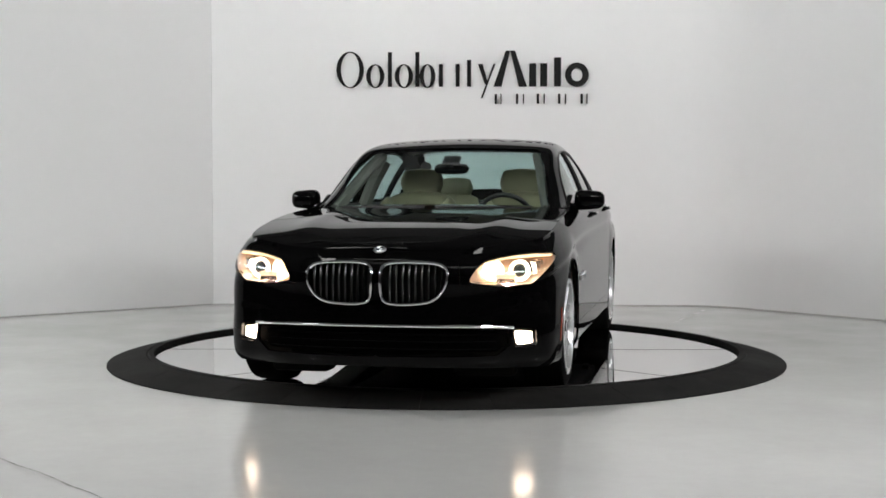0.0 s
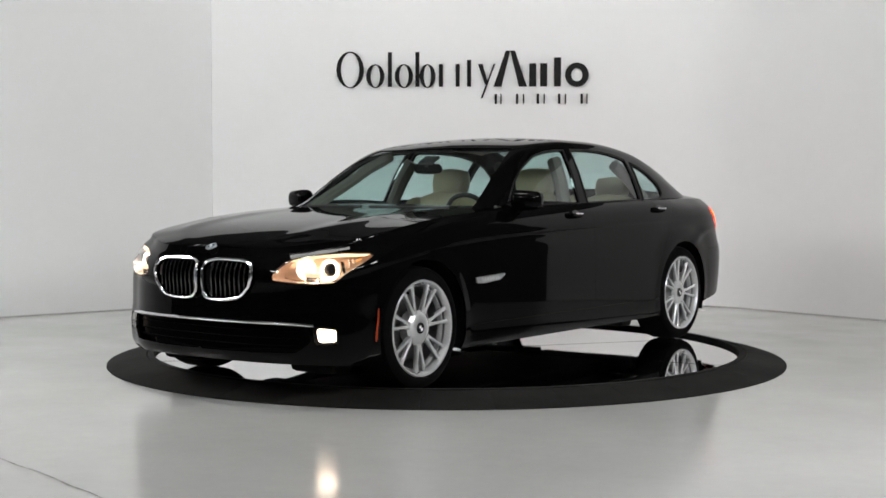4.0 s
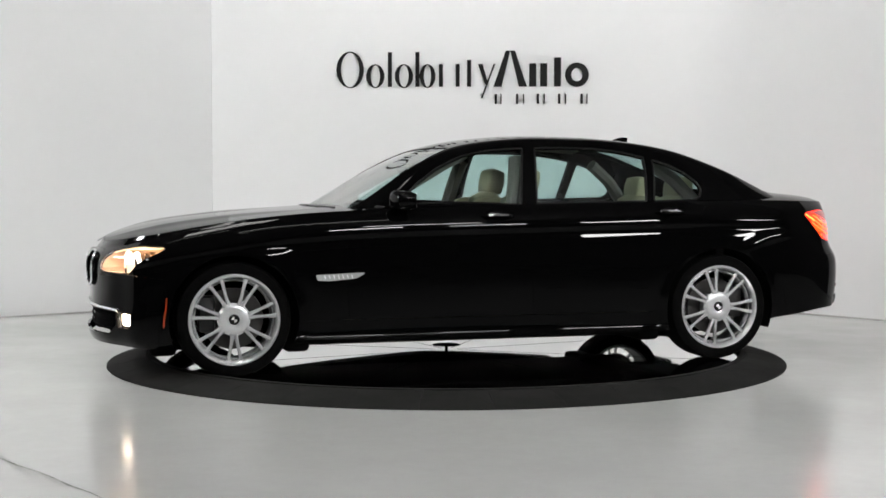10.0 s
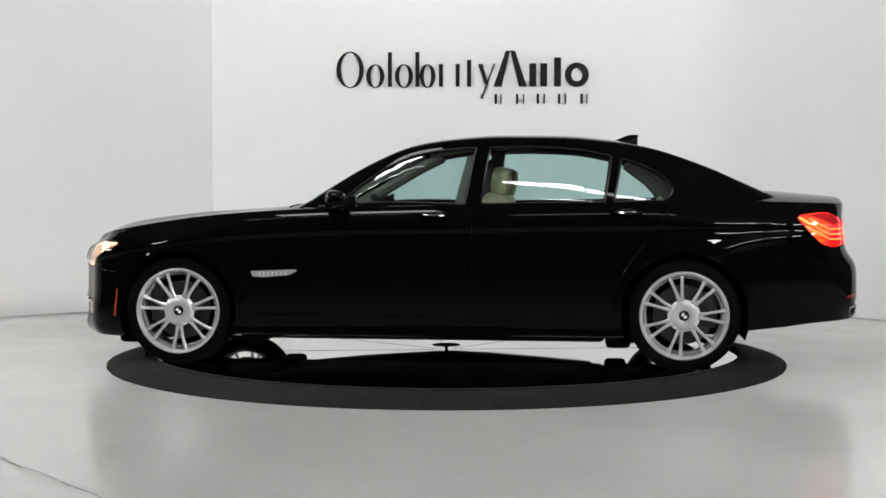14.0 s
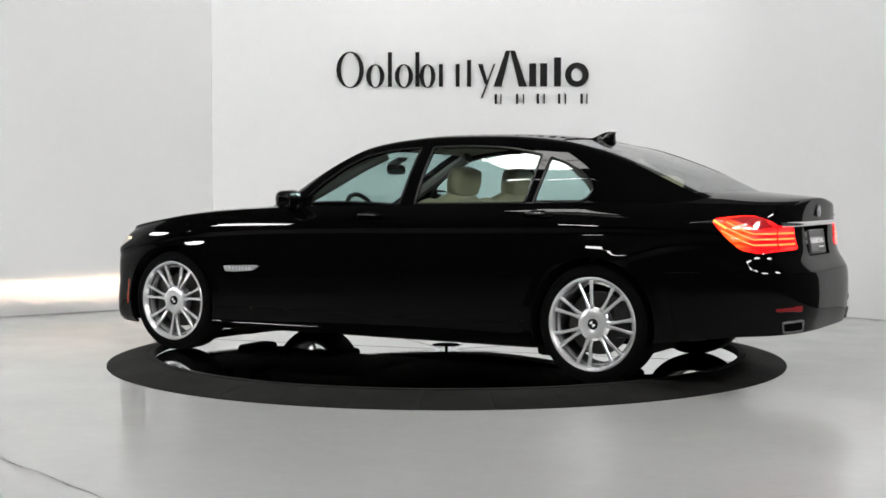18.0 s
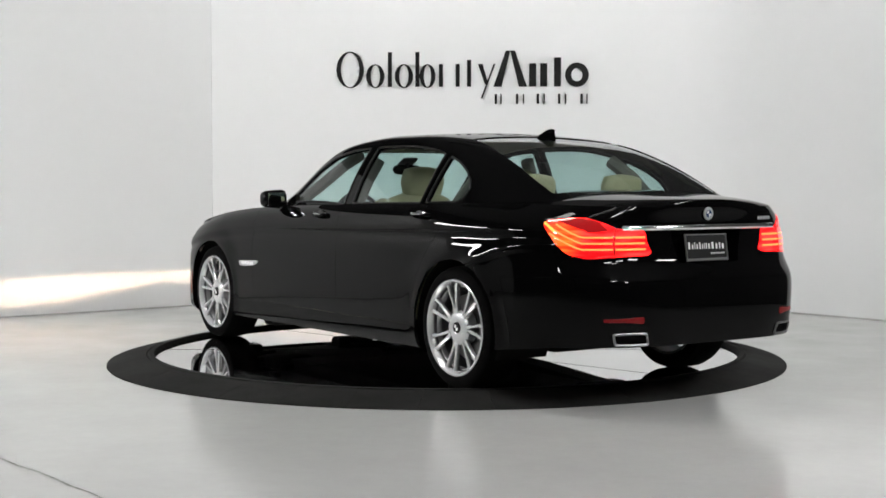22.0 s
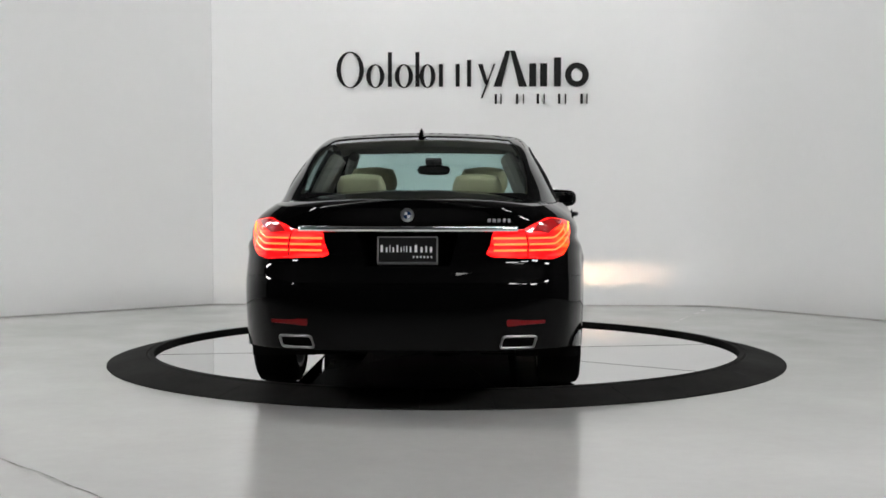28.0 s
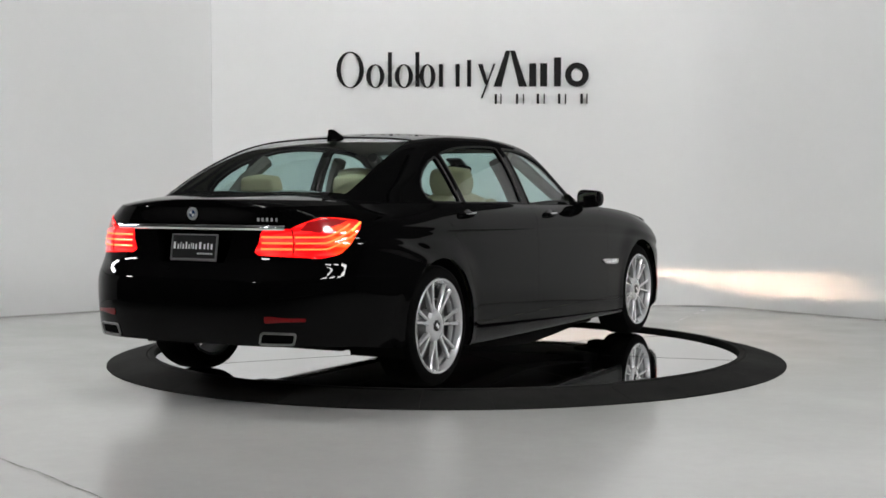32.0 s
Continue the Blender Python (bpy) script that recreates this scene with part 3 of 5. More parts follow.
def outline(u, z):
    """The car's plan outline at height z: u 0..1 front quarter, 1..2 side, 2..3 rear quarter (left half)."""
    u, z = np.broadcast_arrays(np.asarray(u, float), np.asarray(z, float))
    phi = np.clip(u, 0, 1) * math.pi / 2
    psi = np.clip(3 - u, 0, 1) * math.pi / 2
    n_f, n_r = nose_round(np.clip(u, 0, 1)), tail_round(z)
    xn = np.where(u <= 1, X_F + 0.91 * np.cos(phi) ** (2 / n_f), np.where(u < 2, X_F + (X_R - X_F) * (u - 1), X_R - 1.165 * np.cos(psi) ** (2 / 4.1)))
    d = belt_z(xn) - z
    tuck = low_tuck(z) + top_tuck(np.maximum(d, 0))
    a_f = nose_x(z) - X_F - 0.12 * low_tuck(z) - 0.22 * top_tuck(np.maximum(d, 0))
    a_r = X_R - tail_x(z) - 0.15 * low_tuck(z) - 0.12 * top_tuck(np.maximum(d, 0))
    x = np.where(u <= 1, X_F + a_f * np.cos(phi) ** (2 / n_f), np.where(u < 2, X_F + (X_R - X_F) * (u - 1), X_R - a_r * np.cos(psi) ** (2 / n_r)))
    y = np.where(u <= 1, (HALF(X_F) - tuck) * np.sin(phi) ** (2 / n_f), np.where(u < 2, HALF(x) - tuck, (HALF(X_R) - tuck) * np.sin(psi) ** (2 / n_r)))
    y = y * (1 - rear_taper(np.clip((-1.25 - x) / 0.95, 0, 1)) * rear_draw(z))
    for wx in (1.605, -1.605):
        r = np.hypot(x - wx, z - 0.352)
        y = y + np.where(y > 0.5, 0.007 * np.exp(-((r - 0.385) / 0.045) ** 2), 0)
        swell = 0.010
        y = y + np.where(y > 0.5, swell * np.exp(-((r - 0.430) / 0.075) ** 2) * np.clip((z - 0.45) / 0.25, 0, 1) ** 2, 0)
    ridge = 0.5 - 0.5 * np.cos(math.pi * np.clip((-1.66 - x) / 0.22, 0, 1))
    y = y + np.where(y > 0.4, 0.011 * ridge * np.exp(-((z - haunch_z(x)) / 0.034) ** 2), 0)
    return x, y


def body(c, lift=0.0):
    """Points of the body side from (u, height), lifted outwards by some metres."""
    u, z = c[:, 0], c[:, 1]
    x, y = outline(u, z)
    if lift:
        xa, ya = outline(np.clip(u - 0.004, 0, 3), z)
        xb, yb = outline(np.clip(u + 0.004, 0, 3), z)
        t = np.stack([xb - xa, yb - ya], 1)
        t /= np.linalg.norm(t, axis=1)[:, None] + 1e-12
        x, y = x + t[:, 1] * lift, y - t[:, 0] * lift
    return np.stack([x, y, z + 0 * x], 1)


def u_of(x=None, y=None, z=0.6, rear=False):
    """The outline parameter of a place on the body side, by its x or (at the ends) its y."""
    us = 3 - np.linspace(1, 0, 1200) ** 3 if rear else np.linspace(0, 1, 1200) ** 3 if y is not None else np.linspace(0, 3, 1800)
    xs, ys = outline(us, np.full_like(us, z))
    return float(us[np.argmin(np.abs(ys - y) if y is not None else np.abs(xs - x))])


def on_side(pts):
    return np.array([(u_of(x=x, z=z), z) for x, z in pts])


def on_end(pts, rear=False):
    return np.array([(u_of(y=y, z=z, rear=rear), z) for y, z in pts])


# even stations round the outline
probe = np.concatenate([np.linspace(0, 1, 1200)[:-1] ** 3, np.linspace(1, 2, 600)[:-1], 3 - np.linspace(1, 0, 1200) ** 3])
px, py = outline(probe, np.full_like(probe, 0.6))
arc = np.concatenate([[0], np.cumsum(np.hypot(np.diff(px), np.diff(py)))])
STATIONS = np.interp(np.linspace(0, arc[-1], 420), arc, probe)
LEVELS = 58
sx, _ = outline(STATIONS, np.full_like(STATIONS, 0.9))
zb, zt = sill_z(sx), belt_z(np.interp(STATIONS, probe, outline(probe, np.full_like(probe, 0.9))[0]))
lv = np.linspace(0, 1, LEVELS) ** 0.9
grid = np.array([(u, a + (b - a) * v) for u, a, b in zip(STATIONS, zb, zt) for v in lv])
side = Sheet(grid, len(STATIONS), LEVELS, body)

# panel outlines on the body side
ARCH = 0.388
wheel_arch = lambda wx: on_side([(wx + ARCH * math.cos(a), 0.352 + ARCH * math.sin(a)) for a in np.linspace(0, 2 * math.pi, 73)[:-1] if 0.352 + ARCH * math.sin(a) > 0.0])
head_in = on_end([(0.505, 0.690), (0.484, 0.648), (0.59, 0.634), (0.69, 0.630), (0.80, 0.636), (0.850, 0.688)])
head_out = on_side([(2.043, 0.757), (1.995, 0.785), (2.02, 0.793)])
head_top = on_end([(0.80, 0.796), (0.72, 0.789), (0.63, 0.774), (0.56, 0.757), (0.53, 0.728)])
HEAD = round_corners(np.vstack([head_in, head_out, head_top]), 0.02, 3)
tail_low = on_end([(0.395, 0.790), (0.60, 0.782), (0.72, 0.774)], True)
TAIL = np.vstack([on_end([(0.430, 0.918)], True), tail_low, on_side([(-2.50, 0.776), (-2.44, 0.800), (-2.375, 0.862), (-2.315, 0.928), (-2.288, 0.962), (-2.33, 0.982), (-2.45, 0.987)]), on_end([(0.70, 0.986), (0.625, 0.950), (0.60, 0.930)], True)])
TAIL = round_corners(TAIL, 0.02, 3)
KIDNEY = smooth_loop([(0.024, 0.660), (0.033, 0.725), (0.090, 0.748), (0.210, 0.750), (0.320, 0.742), (0.372, 0.712), (0.375, 0.650), (0.345, 0.590), (0.290, 0.548), (0.200, 0.533), (0.090, 0.533), (0.036, 0.560)], 8)
FOG = [(0.702, 0.402), (0.820, 0.396), (0.826, 0.304), (0.716, 0.302)]
INTAKE = [(0.0, 0.405), (0.690, 0.400), (0.695, 0.318), (0.63, 0.262), (0.0, 0.255)]

RECESS = on_end([(0.262, 0.918), (0.216, 0.744)], True)

door_f = on_side([(0.905, 0.335), (0.925, 0.60), (0.915, 0.90), (0.86, 1.3), (-0.289, 1.3), (-0.289, 0.6), (-0.289, 0.335)])
door_r = on_side([(-0.289, 0.335), (-0.289, 0.7), (-0.289, 1.3), (-1.62, 1.3), (-1.50, 0.98), (-1.36, 0.80), (-1.235, 0.62), (-1.17, 0.45), (-1.14, 0.335)])
bump_f = on_side([(2.005, 0.10), (2.005, 0.60)])
bump_f = np.vstack([bump_f, on_end([(0.79, 0.625), (0.60, 0.628), (0.44, 0.634)]), on_end([(0.42, 0.76), (0.30, 0.765)]), [(-0.2, 0.768), (-0.2, 0.05)]])
bump_r = np.vstack([on_side([(-2.03, 0.10), (-2.03, 0.665)]), on_end([(0.75, 0.69), (0.57, 0.655)], True), [(3.2, 0.655), (3.2, 0.05)]])
lid_r = np.vstack([on_end([(0.56, 1.30), (0.56, 0.90), (0.56, 0.661)], True), [(3.2, 0.661), (3.2, 1.3)]])

side.cut(wheel_arch(1.605), 1)
side.cut(wheel_arch(-1.605), 1)
side.cut(HEAD, 2, [0])
side.cut(TAIL, 3, [0])
side.cut(on_end(KIDNEY), 4, [0])
side.cut(on_end(FOG), 5, [0])
side.cut(on_end(INTAKE), 6, [0])
side.cut(door_f, 7, [0])
side.cut(door_r, 8, [0])
side.cut(bump_f, 9, [0])
side.cut(bump_r, 10, [0])
side.cut(lid_r, 11, [0])
side.cut(np.vstack([RECESS, [(3.2, 0.744), (3.2, 0.918)]]), 15, [11])
mid_x = body(side.c)[side.faces].mean(1)[:, 0]
mid_z = side.c[side.faces].mean(1)[:, 1]
rest = side.label == 0
side.label[rest & (mid_x > 0.5) & (mid_x < 2.6)] = 12
side.label[rest & (mid_x < -0.5)] = 13
side.label[rest & (mid_x <= 1.16) & (mid_x >= -1.17) & (mid_z < 0.34)] = 14

CAR_AT = (0.017, 0.105)
car = thing("car", "glossy black long-wheelbase sedan with lit lamps on a turntable", "car")


def both(name, ob):
    mirrored(ob, name, car)
    return ob


def panel(name, numbers, label=""):
    v, f = side.get(numbers)
    return both(name, lipped(name, v, f, PAINT, car, label))


def mirror_join(v, f):
    """A left half and its mirror twin as one sheet, sewn along the middle line."""
    w = v * np.array([1, -1, 1])
    n = len(v)
    ids = np.arange(2 * n)
    mid = np.where(np.abs(v[:, 1]) < 0.004)[0]
    ids[mid + n] = mid
    v = v.copy()
    v[mid, 1] = 0
    return np.vstack([v, w]), np.vstack([f, ids[(f + n)[:, ::-1]]])


def end_panel(name, numbers, label):
    v, f = mirror_join(*side.get(numbers))
    return lipped(name, v, f, PAINT, car, label)


front_bumper = end_panel("front_bumper", [9], "gloss black front bumper")
rear_bumper = end_panel("rear_bumper", [10], "gloss black rear bumper")
fender = panel("front_fender", [12], "gloss black front fender")
door_front = panel("front_door", [7], "gloss black front door")
door_rear = panel("rear_door", [8], "gloss black long rear door")
quarter = panel("rear_quarter_panel", [13], "gloss black rear quarter panel")
sill = panel("side_sill", [14], "gloss black side sill")


# hood, shoulders and deck: from the belt outline inwards
hood_c = spline((-2.80, 1.068), (-2.70, 1.076), (-2.56, 1.090), (-2.40, 1.104), (-2.207, 1.122), (-2.0, 1.13), (-1.0, 1.13), (0.6, 1.050), (0.93, 1.025), (1.1, 1.009), (1.5, 0.979), (1.716, 0.958), (1.914, 0.934), (2.11, 0.896), (2.31, 0.833), (2.40, 0.787), (2.45, 0.752), (2.5, 0.735))
hood_c = smoothed(hood_c, -2.80, 2.5, 0.05)


def top_z(x, s, ze):
    zc = hood_c(x)
    crown = 1 - np.abs(s) ** 2.7
    fold = 0.010 * np.exp(-((np.abs(s) - 0.62) / 0.10) ** 2) * np.clip((x - 0.9) / 0.6, 0, 1) * np.clip((2.30 - x) / 0.3, 0, 1)
    return ze + (zc - ze) * crown + fold


def top_sheet(name, x_lo, x_hi, label, rows=26):
    """Hood or deck lid: the crowned sheet across the car between two stations, one panel from side to side."""
    us = STATIONS[(sx > x_lo) & (sx < x_hi)]
    ub = np.array([(u, float(belt_z(np.interp(u, probe, outline(probe, np.full_like(probe, 0.9))[0])))) for u in us])
    edge = body(ub)
    s = np.concatenate([np.linspace(-1, 1, rows * 2 + 1)])
    v = np.array([(x, y * k, float(top_z(x, k, z))) for x, y, z in edge for k in s])
    cols = len(s)
    f = np.array([(i * cols + j, i * cols + j + 1, (i + 1) * cols + j + 1, (i + 1) * cols + j) for i in range(len(us) - 1) for j in range(cols - 1)])
    return v, f


v, f = top_sheet("hood", 0.80, 3, "")
hood = lipped("hood", v, f, PAINT, car, "gloss black hood with reflections", lip=0.01)
v, f = top_sheet("deck", -3, -1.95, "")
v2, f2 = side.get([11])
lid_face_v, lid_face_f = mirror_join(v2, f2)
deck = lipped("trunk_lid", v, f, PAINT, car, "gloss black trunk lid", lip=0.012, gap=0.0)
lipped("rear_face", lid_face_v, lid_face_f, PAINT, deck, lip=0.01, gap=0.0)
rim_l = np.vstack([np.linspace((3, 0.918), RECESS[0], 8)[:-1], np.linspace(RECESS[0], RECESS[1], 8)[:-1], np.linspace(RECESS[1], (3, 0.744), 8)])
fore, aft = body(rim_l, -0.001), body(rim_l, -0.001)
aft = aft * np.array([1, 0.90, 1]) + np.array([0.085, 0, 0])
loop_f = np.vstack([fore, (fore * np.array([1, -1, 1]))[::-1][1:-1]])
loop_a = np.vstack([aft, (aft * np.array([1, -1, 1]))[::-1][1:-1]])
n = len(loop_f)
solid("plate_recess", np.vstack([loop_f, loop_a]), [(i, (i + 1) % n, n + (i + 1) % n, n + i) for i in range(n)] + [tuple(range(n, 2 * n))], PAINT, deck, "recess for the plate in the trunk lid", 30)


def shoulder():
    us = STATIONS[(sx > -1.96) & (sx < 0.81)]
    ub = np.array([(u, float(belt_z(np.interp(u, probe, outline(probe, np.full_like(probe, 0.9))[0])))) for u in us])
    e = body(ub)
    ks = np.linspace(0, 1, 7)
    yi = np.minimum(base_y(e[:, 0]) - 0.06, e[:, 1] - 0.03)
    v = np.array([(x, y + (b - y) * k, z + 0.012 * math.sin(k * math.pi / 2)) for (x, y, z), b in zip(e, yi) for k in ks])
    c = len(ks)
    f = np.array([(i * c + j, (i + 1) * c + j, (i + 1) * c + j + 1, i * c + j + 1) for i in range(len(us) - 1) for j in range(c - 1)])
    return v, f


# ---- greenhouse: sections rise from the belt to the roof line ----
roof_z = spline((-2.34, 1.028), (-2.207, 1.088), (-2.011, 1.182), (-1.816, 1.272), (-1.621, 1.349), (-1.425, 1.415), (-1.23, 1.454), (-1.035, 1.479), (-0.84, 1.493), (-0.6, 1.497), (-0.4, 1.498), (-0.253, 1.489), (-0.057, 1.469), (0.138, 1.432), (0.335, 1.348), (0.531, 1.243), (0.728, 1.121), (0.934, 0.985), (1.06, 0.910))
roof_z = smoothed(roof_z, -2.34, 1.06, 0.06)
base_y = spline((-2.35, 0.645), (-2.1, 0.735), (-1.85, 0.785), (-1.6, 0.812), (-1.2, 0.836), (-0.5, 0.853), (0.3, 0.852), (0.7, 0.832), (0.95, 0.800), (1.1, 0.74))
base_y = smoothed(base_y, -2.35, 1.10, 0.08)
tumble = smoothed(spline((-2.3, -0.06), (-1.8, -0.025), (-1.45, 0.030), (-1.2, 0.058), (-0.6, 0.052), (0.0, 0.005), (0.4, -0.025), (1.1, -0.025)), -2.3, 1.1, 0.10)
SEC_Y = spline((0, 1.0), (0.15, 0.955), (0.30, 0.907), (0.45, 0.845), (0.55, 0.805), (0.62, 0.780), (0.69, 0.742), (0.75, 0.675), (0.84, 0.455), (0.92, 0.230), (1.0, 0.0))
SEC_H = spline((0, 0.0), (0.15, 0.22), (0.30, 0.45), (0.45, 0.68), (0.55, 0.805), (0.62, 0.872), (0.69, 0.922), (0.75, 0.948), (0.84, 0.975), (0.92, 0.993), (1.0, 1.0))
SEC_Y, SEC_H = smoothed(SEC_Y, 0.0, 1.0, 0.025), smoothed(SEC_H, 0.0, 1.0, 0.025)
SEC_Q = np.linspace(0, 1, 801)
SEC_YS, SEC_HS = SEC_Y(SEC_Q), SEC_H(SEC_Q)


def base_zz(x):
    return belt_z(x) - 0.012


def roof_place(c, lift=0.0):
    """Greenhouse point from (x, way along the section: 0 at the belt, 1 on the middle line)."""
    x, q = c[:, 0], np.clip(c[:, 1], 0, 1)
    h = np.maximum(roof_z(x) - base_zz(x), 0.004)
    y = base_y(x) * SEC_Y(q) * (1 - tumble(x) * np.clip(SEC_H(q), 0, 1) ** 1.5) + lift * np.clip((0.8 - q) / 0.3, 0, 1)
    z = base_zz(x) + h * SEC_H(q) + lift * np.clip((q - 0.4) / 0.3, 0, 1)
    return np.stack([x, np.where(q > 0.9999, 0, y), z], 1)


def roof_c(pts):
    """(x, z) on the greenhouse side to sheet coordinates."""
    return np.array([(x, np.interp((z - float(base_zz(x))) / max(float(roof_z(x) - base_zz(x)), 0.004), SEC_HS, SEC_Q)) for x, z in pts])


def roof_cy(pts):
    """(x, y) on the greenhouse top to sheet coordinates."""
    return np.array([(x, np.interp(y / float(base_y(x)), (SEC_YS * (1 - float(tumble(x)) * np.clip(SEC_HS, 0, 1) ** 1.5))[::-1], SEC_Q[::-1])) for x, y in pts])


qs = np.linspace(0, 1, 56)
xs = np.linspace(-2.30, 1.05, 210)
gh = Sheet(np.array([(x, q) for x in xs for q in qs]), len(xs), len(qs), roof_place)
GLASS_F = roof_c([(0.575, 1.034), (0.50, 1.105), (0.430, 1.168), (0.295, 1.260), (0.117, 1.342), (-0.065, 1.380), (-0.20, 1.392), (-0.300, 1.396), (-0.262, 1.20), (-0.235, 1.034)])
GLASS_R = roof_c([(-0.345, 1.040), (-0.360, 1.20), (-0.390, 1.398), (-0.60, 1.402), (-0.80, 1.396), (-0.97, 1.380), (-1.08, 1.360), (-1.158, 1.342), (-1.145, 1.22), (-1.115, 1.050)])
GLASS_Q = roof_c([(-1.172, 1.052), (-1.205, 1.22), (-1.222, 1.326), (-1.33, 1.292), (-1.44, 1.238), (-1.510, 1.184), (-1.538, 1.135), (-1.520, 1.085), (-1.475, 1.060)])
screen_side = [(0.93, 0.735), (0.72, 0.700), (0.531, 0.660), (0.335, 0.610), (0.165, 0.565)]
SCREEN = np.vstack([roof_cy(screen_side), [(0.185, 0.84), (0.215, 1.2), (1.2, 1.2)], roof_cy([(1.0, 0.72)])])
back_side = [(-1.225, 0.53), (-1.425, 0.565), (-1.621, 0.592), (-1.816, 0.610), (-2.00, 0.622), (-2.12, 0.620)]
BACKLIGHT = np.vstack([[(-1.18, 1.2), (-1.19, 0.84)], roof_cy(back_side), [(-2.19, 1.2)]])
gh.cut(GLASS_F, 1)
gh.cut(GLASS_R, 2)
gh.cut(GLASS_Q, 3)
gh.cut(SCREEN, 4)
gh.cut(BACKLIGHT, 5)


def whole(numbers, lift=0.0):
    """Both halves of a sheet that crosses the middle line, as one."""
    v, f = gh.get(numbers, lift)
    w = v * np.array([1, -1, 1])
    allv, allf = np.vstack([v, w]), np.vstack([f[:, ::-1], f + len(v)])
    on = np.where(np.abs(allv[:, 1]) < 1e-5)[0]
    ids = np.arange(len(allv))
    n = len(v)
    for i in on:
        if i >= n:
            ids[i] = i - n
    return allv, ids[allf]


shell_v, shell_f = whole([0])
roof = lipped("roof_shell", shell_v, shell_f, PAINT, car, "gloss black roof and pillars", lip=0.025, gap=0.0)
sv, sf = shoulder()
both("window_ledge", lipped("window_ledge", sv, sf, PAINT, car, lip=0.01, gap=0))


def pane(name, numbers, parent, label, half=True):
    if half:
        v, f = gh.get(numbers, -0.006)
        f = f[:, ::-1]
    else:
        v, f = whole(numbers, -0.006)
    ob = solid(name, v, f, GLASS, parent, label, 60)
    ob.visible_shadow = False
    return ob


def seal(name, poly, label):
    """A gloss black strip round a pane."""
    c = round_corners(poly, 0.012, 2)
    dense = []
    for p_, q_ in zip(c, np.roll(c, -1, axis=0)):
        k = max(1, int(np.linalg.norm(q_ - p_) / 0.04))
        dense += [p_ + (q_ - p_) * i / k for i in range(k)]
    return both(name, part(name, tube([tuple(v_) for v_ in roof_place(np.array(dense), 0.001)], 0.0065, 6, True), TRIM_BLACK, car, label))


for poly in (GLASS_F, GLASS_R, GLASS_Q):
    seal("window_trim", poly, "gloss black window trim")
for name, k in (("front_side_window", 1), ("rear_side_window", 2), ("quarter_window", 3)):
    both(name, pane(name, [k], car, "green-tinted side glass")).visible_shadow = False
windscreen = pane("windscreen", [4], car, "clear tinted windscreen", False)
pane("rear_window", [5], car, "clear tinted rear window", False)
for o in bpy.data.objects:
    if "window" in o.name and o.data and o.data.materials and o.data.materials[0] == GLASS:
        o.visible_shadow = False


